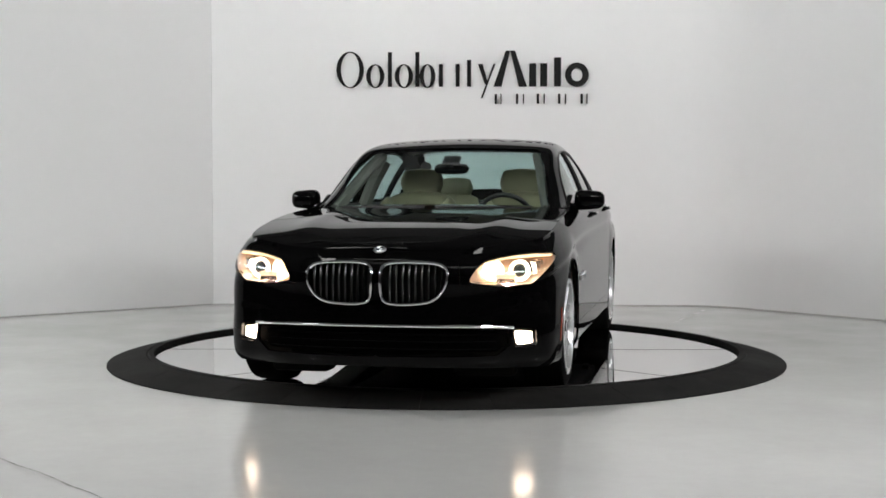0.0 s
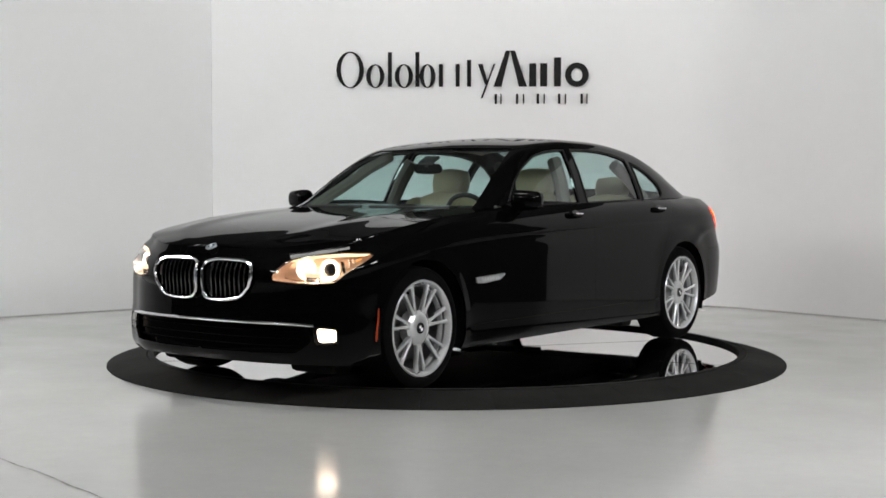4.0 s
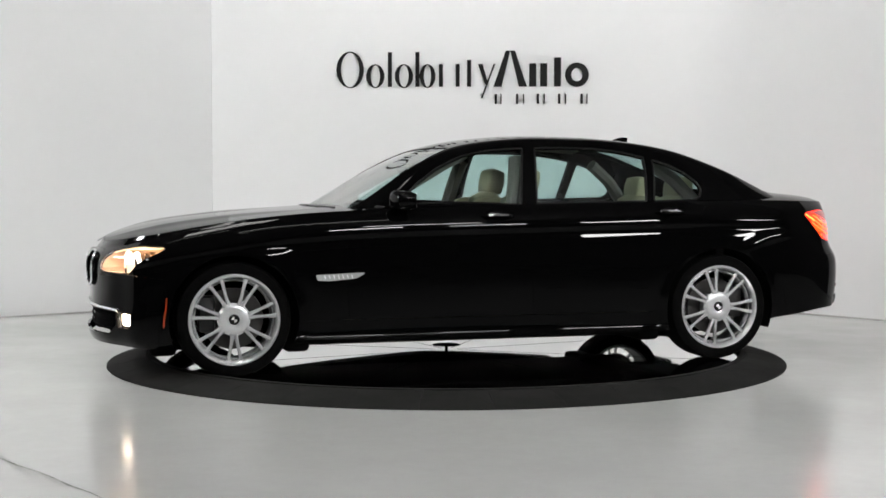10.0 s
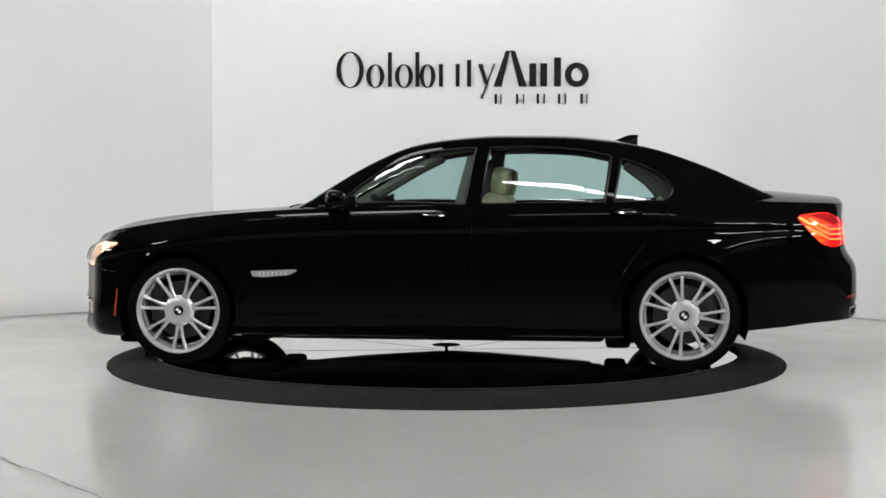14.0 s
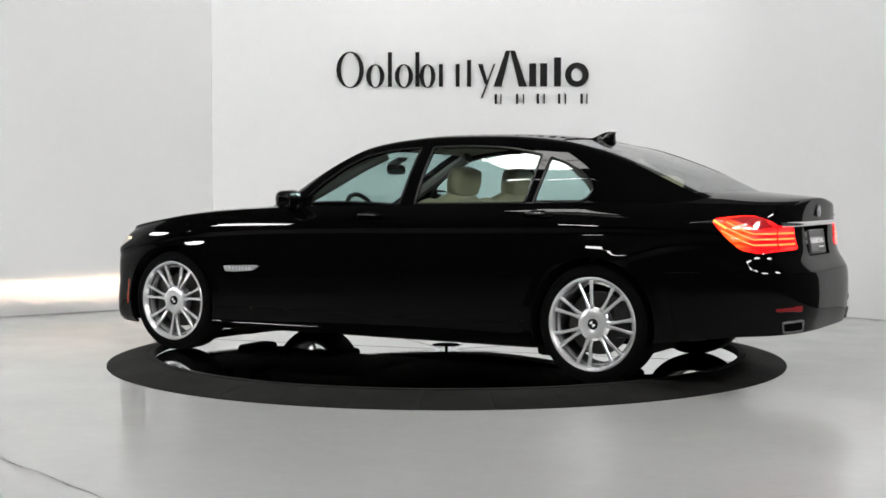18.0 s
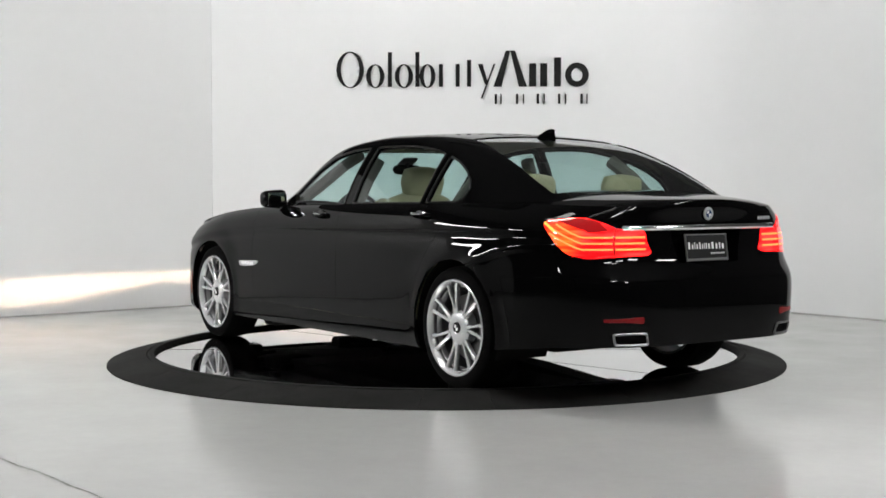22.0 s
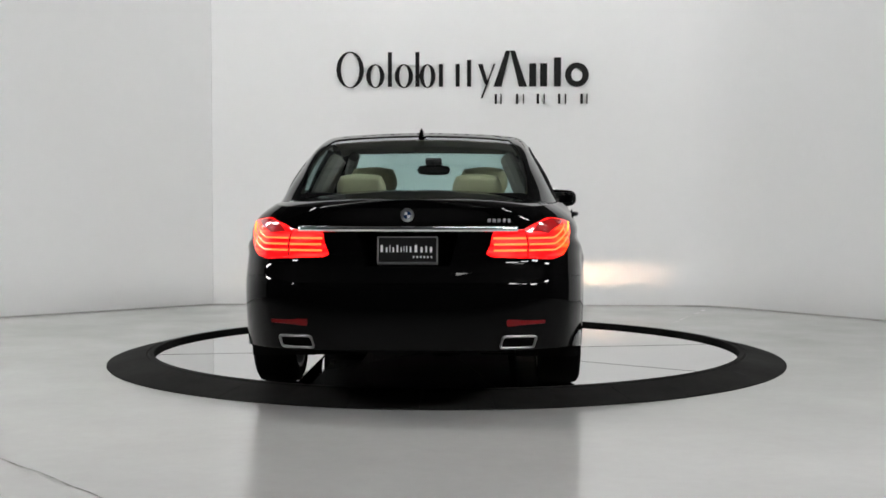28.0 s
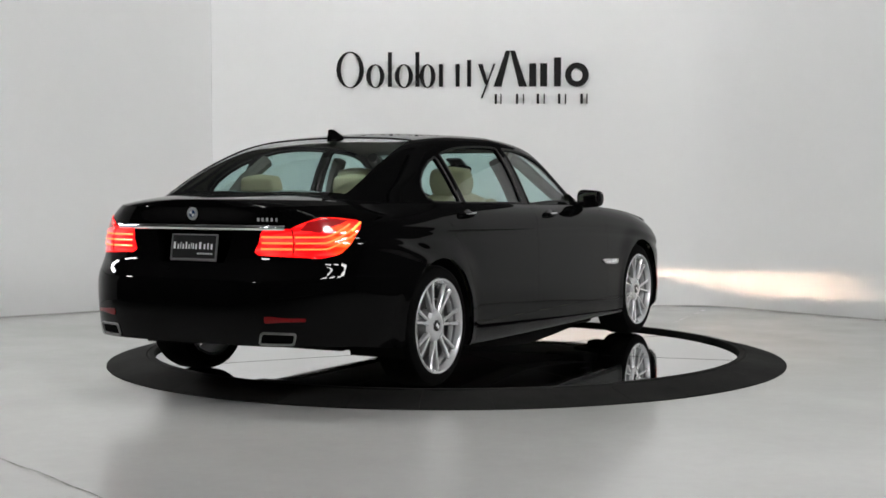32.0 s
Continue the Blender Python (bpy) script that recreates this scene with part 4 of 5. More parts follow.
# ---- wheels ----
def wheel(x, y, turn):
    w = new("wheel")
    w.parent = car
    tagged(w, "silver multi-spoke alloy wheel with black tyre")
    ob = part("tyre", lathe([(0.268, 0.115), (0.285, 0.122), (0.315, 0.122), (0.338, 0.108), (0.348, 0.08), (0.350, 0.0), (0.348, -0.08), (0.338, -0.11), (0.315, -0.122), (0.268, -0.115)], 72), TYRE, w, "black low-profile tyre")
    part("rim", lathe([(0.272, 0.112), (0.276, 0.118), (0.272, 0.124), (0.262, 0.122), (0.252, 0.110), (0.247, 0.090)], 72), ALLOY, w, "bright silver rim")
    part("rim_step", lathe([(0.246, 0.066), (0.243, 0.078), (0.236, 0.080), (0.230, 0.070), (0.228, 0.050)], 60), ALLOY, w, "bright inner rim step")
    part("barrel", lathe([(0.248, 0.092), (0.242, 0.03), (0.236, -0.06), (0.245, -0.11), (0.262, -0.115)], 60), RIM_DARK, w, "inner barrel, its shade put into a dark colour")
    for k in range(14):
        a = radians(turn + (k // 2) * 360 / 7 + (-8.8 if k % 2 else 8.8))
        b = radians(turn + (k // 2) * 360 / 7 + (-5.5 if k % 2 else 5.5))
        d0, d1 = Vector((math.sin(b), 0, math.cos(b))), Vector((math.sin(a), 0, math.cos(a)))
        n0, n1 = Vector((d0.z, 0, -d0.x)), Vector((d1.z, 0, -d1.x))
        bm = bmesh.new()
        rows = []
        for r, half, h, thick, m in ((0.080, 0.0185, 0.098, 0.03, 0.0), (0.105, 0.0130, 0.099, 0.030, 0.15), (0.135, 0.0100, 0.100, 0.028, 0.4), (0.18, 0.0095, 0.102, 0.026, 0.75), (0.232, 0.0115, 0.105, 0.022, 1.0), (0.256, 0.0175, 0.108, 0.02, 1.0)):
            d, n = (d0.lerp(d1, m)).normalized(), (n0.lerp(n1, m)).normalized()
            c = d * r
            rows.append([bm.verts.new(c + n * s + Vector((0, hh, 0))) for s, hh in ((-half, h - 0.006), (-half * 0.55, h), (half * 0.55, h), (half, h - 0.006), (half * 0.8, h - thick), (-half * 0.8, h - thick))])
        for p, q in zip(rows, rows[1:]):
            for j in range(6):
                bm.faces.new((p[j], p[(j + 1) % 6], q[(j + 1) % 6], q[j]))
        bmesh.ops.recalc_face_normals(bm, faces=bm.faces[:])
        part("spoke", bm, ALLOY, w)
    part("hub", lathe([(0.002, 0.100), (0.034, 0.100), (0.040, 0.104), (0.068, 0.104), (0.088, 0.098), (0.100, 0.085), (0.10, 0.03), (0.002, 0.03)], 48), ALLOY, w, "round silver hub cover")
    part("hub_badge", lathe([(0.001, 0.1075), (0.028, 0.1075), (0.032, 0.104), (0.032, 0.10)], 32), GLOSS_BLACK, w, "black round badge")
    part("badge_face", joined(prism([(0, 0), (0.018, 0), (0.0127, 0.0127), (0, 0.018)], 0.107, 0.1085), prism([(0, 0), (-0.018, 0), (-0.0127, -0.0127), (0, -0.018)], 0.107, 0.1085)), PLATE_WHITE, w)
    part("brake_disc", lathe([(0.06, 0.02), (0.185, 0.02), (0.187, 0.01), (0.185, -0.005), (0.06, -0.005)], 48), STEEL, w, "steel brake disc")
    part("brake_caliper", rbox(0.10, 0.09, 0.22, 0.02, 2, (0.155 if x > 0 else -0.155, 0.0, 0.03), (0, 0, 0)), PLASTIC, w)
    part("hub_carrier", lathe([(0.002, -0.10), (0.13, -0.10), (0.15, -0.02), (0.06, 0.0)], 24), UNDER, w)
    w.matrix_basis = pose(x, y, 0.351, 0, 0, 0 if y > 0 else 180)
    return w


for x, y, turn in ((1.605, 0.808, 26), (-1.605, 0.808, 12), (1.605, -0.808, 14), (-1.605, -0.808, 20)):
    wheel(x, y, turn)

# wheel housings and underbody
TRIM_GREY = material("grey_pillar_cloth", (0.12, 0.115, 0.10), 0.9)
for wx in (1.605, -1.605):
    verts, faces = [], []
    for i, a in enumerate(np.linspace(radians(-22), radians(202), 25)):
        verts += [(wx + 0.40 * math.cos(a), yy, 0.352 + 0.40 * math.sin(a)) for yy in (0.915, 0.56)]
        if i:
            faces.append((2 * i - 2, 2 * i, 2 * i + 1, 2 * i - 1))
    faces.append(tuple(range(1, len(verts), 2)))
    both("wheel_housing", solid("wheel_housing", verts, faces, UNDER, car, "black wheel housing"))
plan = [(2.30, 0.50), (2.10, 0.74), (1.99, 0.62), (1.22, 0.62), (1.18, 0.84), (-1.16, 0.84), (-1.20, 0.60), (-1.95, 0.60)]
plan = plan + [(x, -y) for x, y in plan[::-1]]
part("underbody", prism(plan, 0.235, 0.29, "xy"), UNDER, car, "black underbody tray")
part("rear_underbody", prism([(-1.94, -0.60), (-2.10, -0.72), (-2.46, -0.60), (-2.60, -0.3), (-2.60, 0.3), (-2.46, 0.60), (-2.10, 0.72), (-1.94, 0.60)], 0.330, 0.37, "xy"), UNDER, car, "black tray under the trunk")
part("front_undertray", rbox(0.92, 1.16, 0.06, 0.02, 2, (1.66, 0, 0.215)), UNDER, car, "black front undertray")
part("rear_undertray", rbox(0.80, 1.04, 0.06, 0.02, 2, (-1.60, 0, 0.25)), UNDER, car, "black rear undertray")
part("floor_pan", rbox(2.24, 1.10, 0.12, 0.03, 2, (0.0, 0, 0.198)), UNDER, car, "black floor pan")
for x, y, s in ((1.30, 0.0, (0.5, 0.9, 0.06)), (-1.30, 0.0, (0.30, 1.0, 0.08)), (-0.2, 0.0, (1.8, 0.22, 0.05)), (-2.25, 0.45, (0.30, 0.32, 0.04)), (-2.25, -0.45, (0.30, 0.32, 0.04))):
    part("undertray_part", rbox(*s, 0.02, 2, (x, y, 0.19 if x > -2 else 0.365)), UNDER, car)
both("frame_rail", part("frame_rail", joined(rbox(2.06, 0.10, 0.09, 0.02, 2, (0.02, 0.40, 0.196)), rbox(0.34, 0.16, 0.07, 0.02, 2, (0.55, 0.38, 0.178)), rbox(0.26, 0.18, 0.06, 0.02, 2, (-0.62, 0.36, 0.174))), UNDER, car, "black frame rail"))
# added slab on the right side only, darkens the gap mirrored in the deck
part("exhaust_run", prism(round_corners([(-1.06, 0.24), (-1.04, 0.155), (-0.62, 0.122), (-0.25, 0.096), (0.02, 0.088), (0.30, 0.104), (0.66, 0.130), (1.04, 0.168), (1.06, 0.24)], 0.03, 3), -0.77, -0.60), UNDER, car, "black slab added under the floor to darken the deck's mirror image")
for wx in (1.605, -1.605):
    for dx in (0.40, -0.42) if wx > 0 else (0.40,):
        both("suspension_link", part("suspension_link", joined(rbox(0.16, 0.34, 0.10, 0.03, 2, (wx + dx, 0.52, 0.165)), tube([(wx + dx, 0.40, 0.150), (wx + dx * 0.5, 0.66, 0.170), (wx, 0.72, 0.20)], 0.026, 8)), UNDER, car))
    both("suspension_arm", part("suspension_arm", tube([(wx + 0.25, 0.30, 0.19), (wx + 0.12, 0.55, 0.19), (wx, 0.72, 0.22)], 0.028, 8), UNDER, car))
for x, y, s in ((1.13, 0.50, (0.20, 0.26, 0.05)), (-1.12, 0.50, (0.20, 0.26, 0.05)), (2.06, 0.50, (0.20, 0.36, 0.05))):
    both("undertray_part", part("undertray_part", rbox(*s, 0.02, 2, (x, y, 0.195 if x < 2 else 0.205)), UNDER, car))
for x in (0.85, -0.85):
    both("jacking_pad", part("jacking_pad", rbox(0.10, 0.05, 0.035, 0.006, 1, (x, 0.80, 0.205)), UNDER, car))

# ---- patches that follow the body: strips between an outline's edges ----
def patch(poly, lift, nu=24, nz=10):
    """A grid over an outline in (u, height), row by row, laid on the body and lifted."""
    poly = np.array(poly, float)
    z0, z1 = poly[:, 1].min(), poly[:, 1].max()
    rows = []
    for z in np.linspace(z0 + 0.0006, z1 - 0.0006, nz):
        hits = []
        for p, q in zip(poly, np.roll(poly, -1, axis=0)):
            if (p[1] > z) != (q[1] > z):
                hits.append(p[0] + (z - p[1]) / (q[1] - p[1]) * (q[0] - p[0]))
        rows.append([(u, z) for u in np.linspace(min(hits), max(hits), nu)])
    v = body(np.array(rows).reshape(-1, 2), lift)
    f = np.array([(i * nu + j, (i + 1) * nu + j, (i + 1) * nu + j + 1, i * nu + j + 1) for i in range(nz - 1) for j in range(nu - 1)])
    return v, f[:, ::-1]


def grow(poly, d):
    c = poly.mean(0)
    return c + (poly - c) * (1 + d)


def along(pts, lift):
    return [tuple(q) for q in body(np.array(pts, float), lift)]


def bar_on(name, u0, u1, z, mat, parent, lift=0.004, radius=0.008, flat=1.0, n=16, zs=None, label=""):
    us = np.linspace(u0, u1, n)
    hs = np.full(n, z) if zs is None else np.array(zs)
    return part(name, tube(along(np.stack([us, hs], 1), lift), radius, 8, flat=flat), mat, parent, label)


# tail lamps
v, f = patch(TAIL, 0.005, 40, 16)
tail = lipped("tail_lamp", v, f, RED_LENS, car, "lit red tail lamp with glowing bars", lip=0.03, gap=0.0)
u_in, u_cut = u_of(y=0.440, z=0.85, rear=True), u_of(y=0.612, z=0.85, rear=True)
u_turn = u_of(x=-2.46, z=0.84)
for k, z in enumerate((0.822, 0.853, 0.884)):
    bar_on("light_bar", u_in, u_cut + 0.006, z, RED_BAR, tail, 0.003, 0.0060)
    us = np.linspace(u_cut - 0.008, u_of(x=-2.355 - 0.012 * (k - 1), z=0.93), 22)
    t = np.clip((u_turn + 0.06 - us) / (u_turn + 0.06 - us[-1]), 0, 1)
    bar_on("light_bar", us[0], us[-1], z, RED_BAR, tail, 0.002, 0.0058, n=22, zs=z + (0.082 - 0.008 * k) * t**1.25)
us = np.linspace(u_of(x=-2.37, z=0.92), u_of(x=-2.30, z=0.95), 8)
bar_on("light_corner", us[0], us[-1], 0.93, TAIL_CORNER, tail, 0.002, 0.008, n=8, zs=np.linspace(0.915, 0.958, 8), label="amber lit corner")
upper = np.vstack([on_end([(0.66, 0.962), (0.625, 0.912), (0.72, 0.908)], True), on_side([(-2.50, 0.920), (-2.42, 0.950), (-2.36, 0.974), (-2.45, 0.984)]), on_end([(0.71, 0.983)], True)])
solid("upper_lens", *patch(upper, 0.0065, 24, 8), RED_FAINT, tail, "dark red unlit upper lens")
bar_on("lamp_split", u_cut, u_cut, 0.86, RED_DARK, tail, 0.0055, 0.004, n=6, zs=np.linspace(0.790, 0.925, 6))
v, f = patch(grow(TAIL, 0.02), -0.026, 40, 16)
solid("lamp_back", v, f, UNDER, tail, "black lamp back plate")
both("tail_lamp", tail)

# head lamps: a bowl behind a clear cover
v, f = patch(HEAD, 0.002, 40, 14)
cover = solid("head_lamp", v, f, LENS, car, "lit headlamp under a clear cover", 60)
cover.visible_shadow = False
v, f = patch(grow(HEAD, 0.03), -0.165, 40, 14)
bowl = solid("reflector_bowl", v, f, REFLECTOR, cover, "warm chrome reflector bowl", 60)
edge_front, edge_back = body(HEAD, -0.001), body(grow(HEAD, 0.03), -0.165)
n = len(HEAD)
solid("bezel", np.vstack([edge_front, edge_back]), [(i, (i + 1) % n, n + (i + 1) % n, n + i) for i in range(n)], REFLECTOR, cover, "bright bezel")
for hx, hy in ((2.160, 0.724), (2.200, 0.587)):
    at = pose(hx, hy, 0.700, 0, 0, 12)
    part("halo_ring", lathe([(0.043, 0.0), (0.046, 0.010), (0.054, 0.010), (0.058, 0.0), (0.054, -0.012), (0.045, -0.012)], 40, "x", True), HALO, cover, "lit halo ring").data.transform(at)
    part("projector", lathe([(0.001, 0.016), (0.018, 0.013), (0.030, 0.003), (0.033, -0.01), (0.036, -0.05)], 32, "x"), GLOSS_BLACK if hy > 0.65 else AMBER_LENS, cover, "projector lens").data.transform(at)
    part("projector_ring", lathe([(0.033, -0.004), (0.036, 0.004), (0.040, 0.002), (0.043, -0.02)], 32, "x"), CHROME, cover).data.transform(at)
part("turn_signal", rbox(0.05, 0.016, 0.024, 0.007, 2, (2.035, 0.815, 0.742), (0, 24, -60)), AMBER, cover, "amber turn signal")
for k in range(3):
    part("lamp_fin", rbox(0.004, 0.05, 0.085 - 0.012 * k, 0.001, 1, (2.125 - 0.028 * k, 0.792 + 0.013 * k, 0.705 + 0.012 * k), (0, 12, -30)), CHROME, cover, "chrome reflector fin")
solid("brow", *patch(np.vstack([on_end([(0.57, 0.742), (0.66, 0.762), (0.74, 0.770), (0.80, 0.774)]), on_side([(2.06, 0.772), (2.00, 0.786), (2.02, 0.792)]), on_end([(0.80, 0.795), (0.72, 0.788), (0.63, 0.773), (0.565, 0.757)])]), -0.015, 30, 6), BROW, cover, "lit eyebrow strip")
# low beam: a lit strip behind a slot, so that it shines ahead and downwards only
slot = joined(rbox(0.10, 0.094, 0.003, 0, 1, (-0.05, 0, 0.0165)), rbox(0.10, 0.094, 0.003, 0, 1, (-0.05, 0, -0.0315)), rbox(0.10, 0.003, 0.048, 0, 1, (-0.05, 0.046, -0.0075)), rbox(0.10, 0.003, 0.048, 0, 1, (-0.05, -0.046, -0.0075)), rbox(0.003, 0.094, 0.05, 0, 1, (-0.1, 0, -0.0075)), rbox(0.003, 0.094, 0.025, 0, 1, (0.0, 0, 0.003)))
AIM = pose(2.222, 0.658, 0.661, 0, 0, 4)
part("beam_shade", slot, TRAP_BLACK, cover).data.transform(AIM)
# added cover over the slot, glowing to blend with the lit lamp around it
shroud = joined(rbox(0.10, 0.100, 0.003, 0, 1, (-0.05, 0, 0.0200)), rbox(0.10, 0.003, 0.053, 0, 1, (-0.05, 0.0495, -0.0065)), rbox(0.10, 0.003, 0.053, 0, 1, (-0.05, -0.0495, -0.0065)), rbox(0.003, 0.100, 0.024, 0, 1, (0.0035, 0, 0.0095)))
part("beam_shroud", shroud, SHROUD_GLOW, cover, "warm chrome shroud, lamp light put in as a glow").data.transform(AIM)
part("beam_source", rbox(0.004, 0.060, 0.003, 0, 1, (-0.094, 0, 0.004)), BULB, cover, "lit low beam").data.transform(AIM)
both("head_lamp", cover)
for o in car.children:
    if o.name.startswith("head_lamp"):
        o.visible_shadow = False

# kidney grille
for s in (1, -1):
    grille = new("kidney_grille")
    grille.parent = car
    tagged(grille, "chrome-framed oval grille with dark slats")
    c = np.array([(u_of(y=y, z=z), z) for y, z in KIDNEY])
    ring_pts = [(x + 0.013, s * y, z) for x, y, z in body(c, 0.006)]
    root = [(x - 0.004, s * y, z) for x, y, z in body(c, 0.0)]
    n = len(root)
    solid("grille_surround", np.array(root + ring_pts), [(i, (i + 1) % n, n + (i + 1) % n, n + i) for i in range(n)], PAINT, grille, "gloss black grille surround", 60)
    part("grille_frame", tube(ring_pts, 0.0085, 8, True), CHROME, grille, "chrome grille frame")
    xs_b = [p[0] for p in ring_pts]
    part("grille_back", prism([(s * y, z) for y, z in KIDNEY], min(xs_b) - 0.09, min(xs_b) - 0.07, "yz"), PLASTIC, grille)
    for y in np.linspace(0.070, 0.345, 9):
        zs = []
        for p, q in zip(KIDNEY, np.roll(KIDNEY, -1, axis=0)):
            if (p[0] > y) != (q[0] > y):
                zs.append(p[1] + (y - p[0]) / (q[0] - p[0]) * (q[1] - p[1]))
        zl = np.linspace(min(zs), max(zs), 8)
        px_ = outline(np.array([u_of(y=y, z=z) for z in zl]), zl)[0]
        pts = [(x - 0.006, s * y, z) for x, z in zip(px_, zl)]
        bm = bmesh.new()
        rows = [[bm.verts.new((x + dx, yy + dy, z)) for dx, dy in ((0.0, -0.0055), (0.006, 0), (0.0, 0.0055), (-0.06, 0.003), (-0.06, -0.003))] for x, yy, z in pts]
        for a_, b_ in zip(rows, rows[1:]):
            for j in range(5):
                bm.faces.new((a_[j], a_[(j + 1) % 5], b_[(j + 1) % 5], b_[j]))
        bmesh.ops.recalc_face_normals(bm, faces=bm.faces[:])
        part("slat", bm, SLAT, grille)

# lower intake, fog lamps, chrome strip
for s in (1, -1):
    v, f = patch(on_end(INTAKE), -0.05, 30, 8)
    v = v * np.array([1, s, 1])
    solid("lower_intake", v, f if s > 0 else f[:, ::-1], INTAKE_BLACK, car, "black lower air intake")
    for z in (0.29, 0.33, 0.37):
        pts = [(x - 0.035, s * y, zz) for x, y, zz in along([(u, z) for u in np.linspace(0.0, u_of(y=0.62, z=z), 14)], 0)]
        part("intake_slat", tube(pts, 0.006, 6), INTAKE_BLACK, car)
v, f = patch(on_end(FOG), -0.002, 14, 10)
fog = solid("fog_lamp", v, f, LENS, car, "brightly lit fog lamp behind clear glass", 60)
fog.visible_shadow = False
v, f = patch(grow(on_end(FOG), 0.02), -0.07, 14, 10)
solid("fog_bowl", v, f, INTAKE_BLACK, fog)
v, f = patch(round_corners(grow(on_end(FOG), -0.26), 0.014, 3), -0.024, 14, 10)
solid("fog_bulb", v, f, FOG_GLOW, fog, "lit fog lamp reflector", 60)
edge_front, edge_back = body(on_end(FOG), -0.003), body(grow(on_end(FOG), -0.08), -0.024)
solid("fog_bezel", np.vstack([edge_front, edge_back]), [(i, (i + 1) % 4, 4 + (i + 1) % 4, 4 + i) for i in range(4)], GLOSS_BLACK, fog)
both("fog_lamp", fog)
for o in car.children:
    if o.name.startswith("fog_lamp"):
        o.visible_shadow = False
u0, u1 = u_of(y=0.0, z=0.415), u_of(y=0.706, z=0.410)
strip = along([(u, 0.418 - 0.012 * (u / u1) ** 4) for u in np.linspace(0, u1, 30)], 0.004)
strip = [(x, -y, z) for x, y, z in strip[::-1]][:-1] + strip
part("bumper_strip", tube(strip, 0.009, 8, flat=1.1), CHROME, car, "chrome strip across the front bumper")
v, f = patch(round_corners(on_side([(2.026, 0.313), (2.008, 0.492), (1.999, 0.495), (2.016, 0.316)]), 0.005, 2), 0.003, 6, 14)
both("side_marker", lipped("side_marker", v, f, SIDE_AMBER, car, "amber side marker strip", lip=0.01, gap=0))

# side gills, door handles
gill = part("side_gill", prism(round_corners([(1.118, 0.612), (1.105, 0.578), (1.03, 0.574), (0.865, 0.588), (0.812, 0.618), (0.83, 0.624)], 0.01, 3), 0.943, 0.955), ALLOY, car, "satin silver side gill")
for k in range(7):
    part("gill_fin", rbox(0.006, 0.006, 0.022, 0.001, 1, (1.06 - 0.028 * k, 0.956, 0.599), (0, 20, 0)), SATIN, gill)
both("side_gill", gill)
for hx, hz, ob, ln in ((-0.055, 0.962, door_front, 0.19), (-1.245, 0.982, door_rear, 0.19)):
    yy = float(outline(u_of(x=hx, z=hz), hz)[1])
    pts = [(hx + ln * t, yy + 0.026 - 0.030 * (2 * t) ** 4, hz + 0.004 * t) for t in np.linspace(-0.5, 0.5, 13)]
    both("door_handle", part("door_handle", tube(pts, 0.0135, 8, flat=0.95), PAINT, car, "gloss black door handle with chrome line"))
    pts = [(a + 0, b + 0.010, c + 0.008) for a, b, c in pts[2:-2]]
    both("handle_strip", part("handle_strip", tube(pts, 0.005, 6), CHROME, car, "thin chrome handle strip"))
    recess = part("handle_recess", lathe([(0.001, 0.0), (0.05, 0.0), (0.062, -0.006)], 24), GLOSS_BLACK, car)
    recess.data.transform(pose(hx, yy + 0.004, hz - 0.006) @ Matrix.Diagonal((1.25, 1, 0.6, 1)))
    both("handle_recess", recess)

# mirrors
bm = rbox(0.125, 0.192, 0.124, 0.045, 4, (0.575, 0.951, 1.062), (0, 0, 8))
for v_ in bm.verts:
    k = (v_.co.y - 0.950) / 0.10
    v_.co.z = 1.066 + (v_.co.z - 1.066) * (1 - 0.12 * k)
    v_.co.x -= 0.02 * max(0, k) ** 2
mir = part("door_mirror", bm, PAINT, car, "gloss black door mirror")
part("mirror_glass", rbox(0.004, 0.146, 0.088, 0.0018, 1, (0.513, 0.951, 1.062), (0, 0, 8)), MIRROR, mir, "mirror glass")
part("mirror_foot", joined(rbox(0.10, 0.09, 0.03, 0.012, 2, (0.575, 0.868, 1.020), (-20, 0, 0))), GLOSS_BLACK, mir)
both("door_mirror", mir)
both("mirror_sail", part("mirror_sail", prism([(0.66, 1.02), (0.46, 1.03), (0.46, 1.095), (0.50, 1.08)], 0.800, 0.832), GLOSS_BLACK, car))

# antenna fin, wipers, sunroof line
fin = bmesh.new()
rows = []
for t in np.linspace(0, 1, 9):
    x = -1.17 - 0.17 * t
    zb_ = float(roof_z(x)) - 0.006
    h = 0.066 * math.sin(min(1, t * 1.05) * math.pi * 0.52) ** 1.3 + 0.004
    w = 0.028 * (1 - 0.3 * t) * min(1, 4 * t + 0.2)
    rows.append([fin.verts.new(q) for q in ((x, -w, zb_), (x, -w * 0.45, zb_ + h * 0.8), (x - 0.01 * t, 0, zb_ + h), (x, w * 0.45, zb_ + h * 0.8), (x, w, zb_))])
for a_, b_ in zip(rows, rows[1:]):
    for j in range(4):
        fin.faces.new((a_[j], a_[j + 1], b_[j + 1], b_[j]))
fin.faces.new(rows[-1])
bmesh.ops.recalc_face_normals(fin, faces=fin.faces[:])
part("antenna_fin", fin, PAINT, car, "black shark-fin antenna")
for y0, y1 in ((0.62, 0.02), (-0.05, -0.60)):
    pts = [(float(1.0 - 0.06 * (y / 0.7) ** 2) - 0.02, y, 1.022 - 0.01 * (y / 0.7) ** 2) for y in np.linspace(y0, y1, 9)]
    part("wiper", tube(pts, 0.008, 6), PLASTIC, car, "black wiper blade")

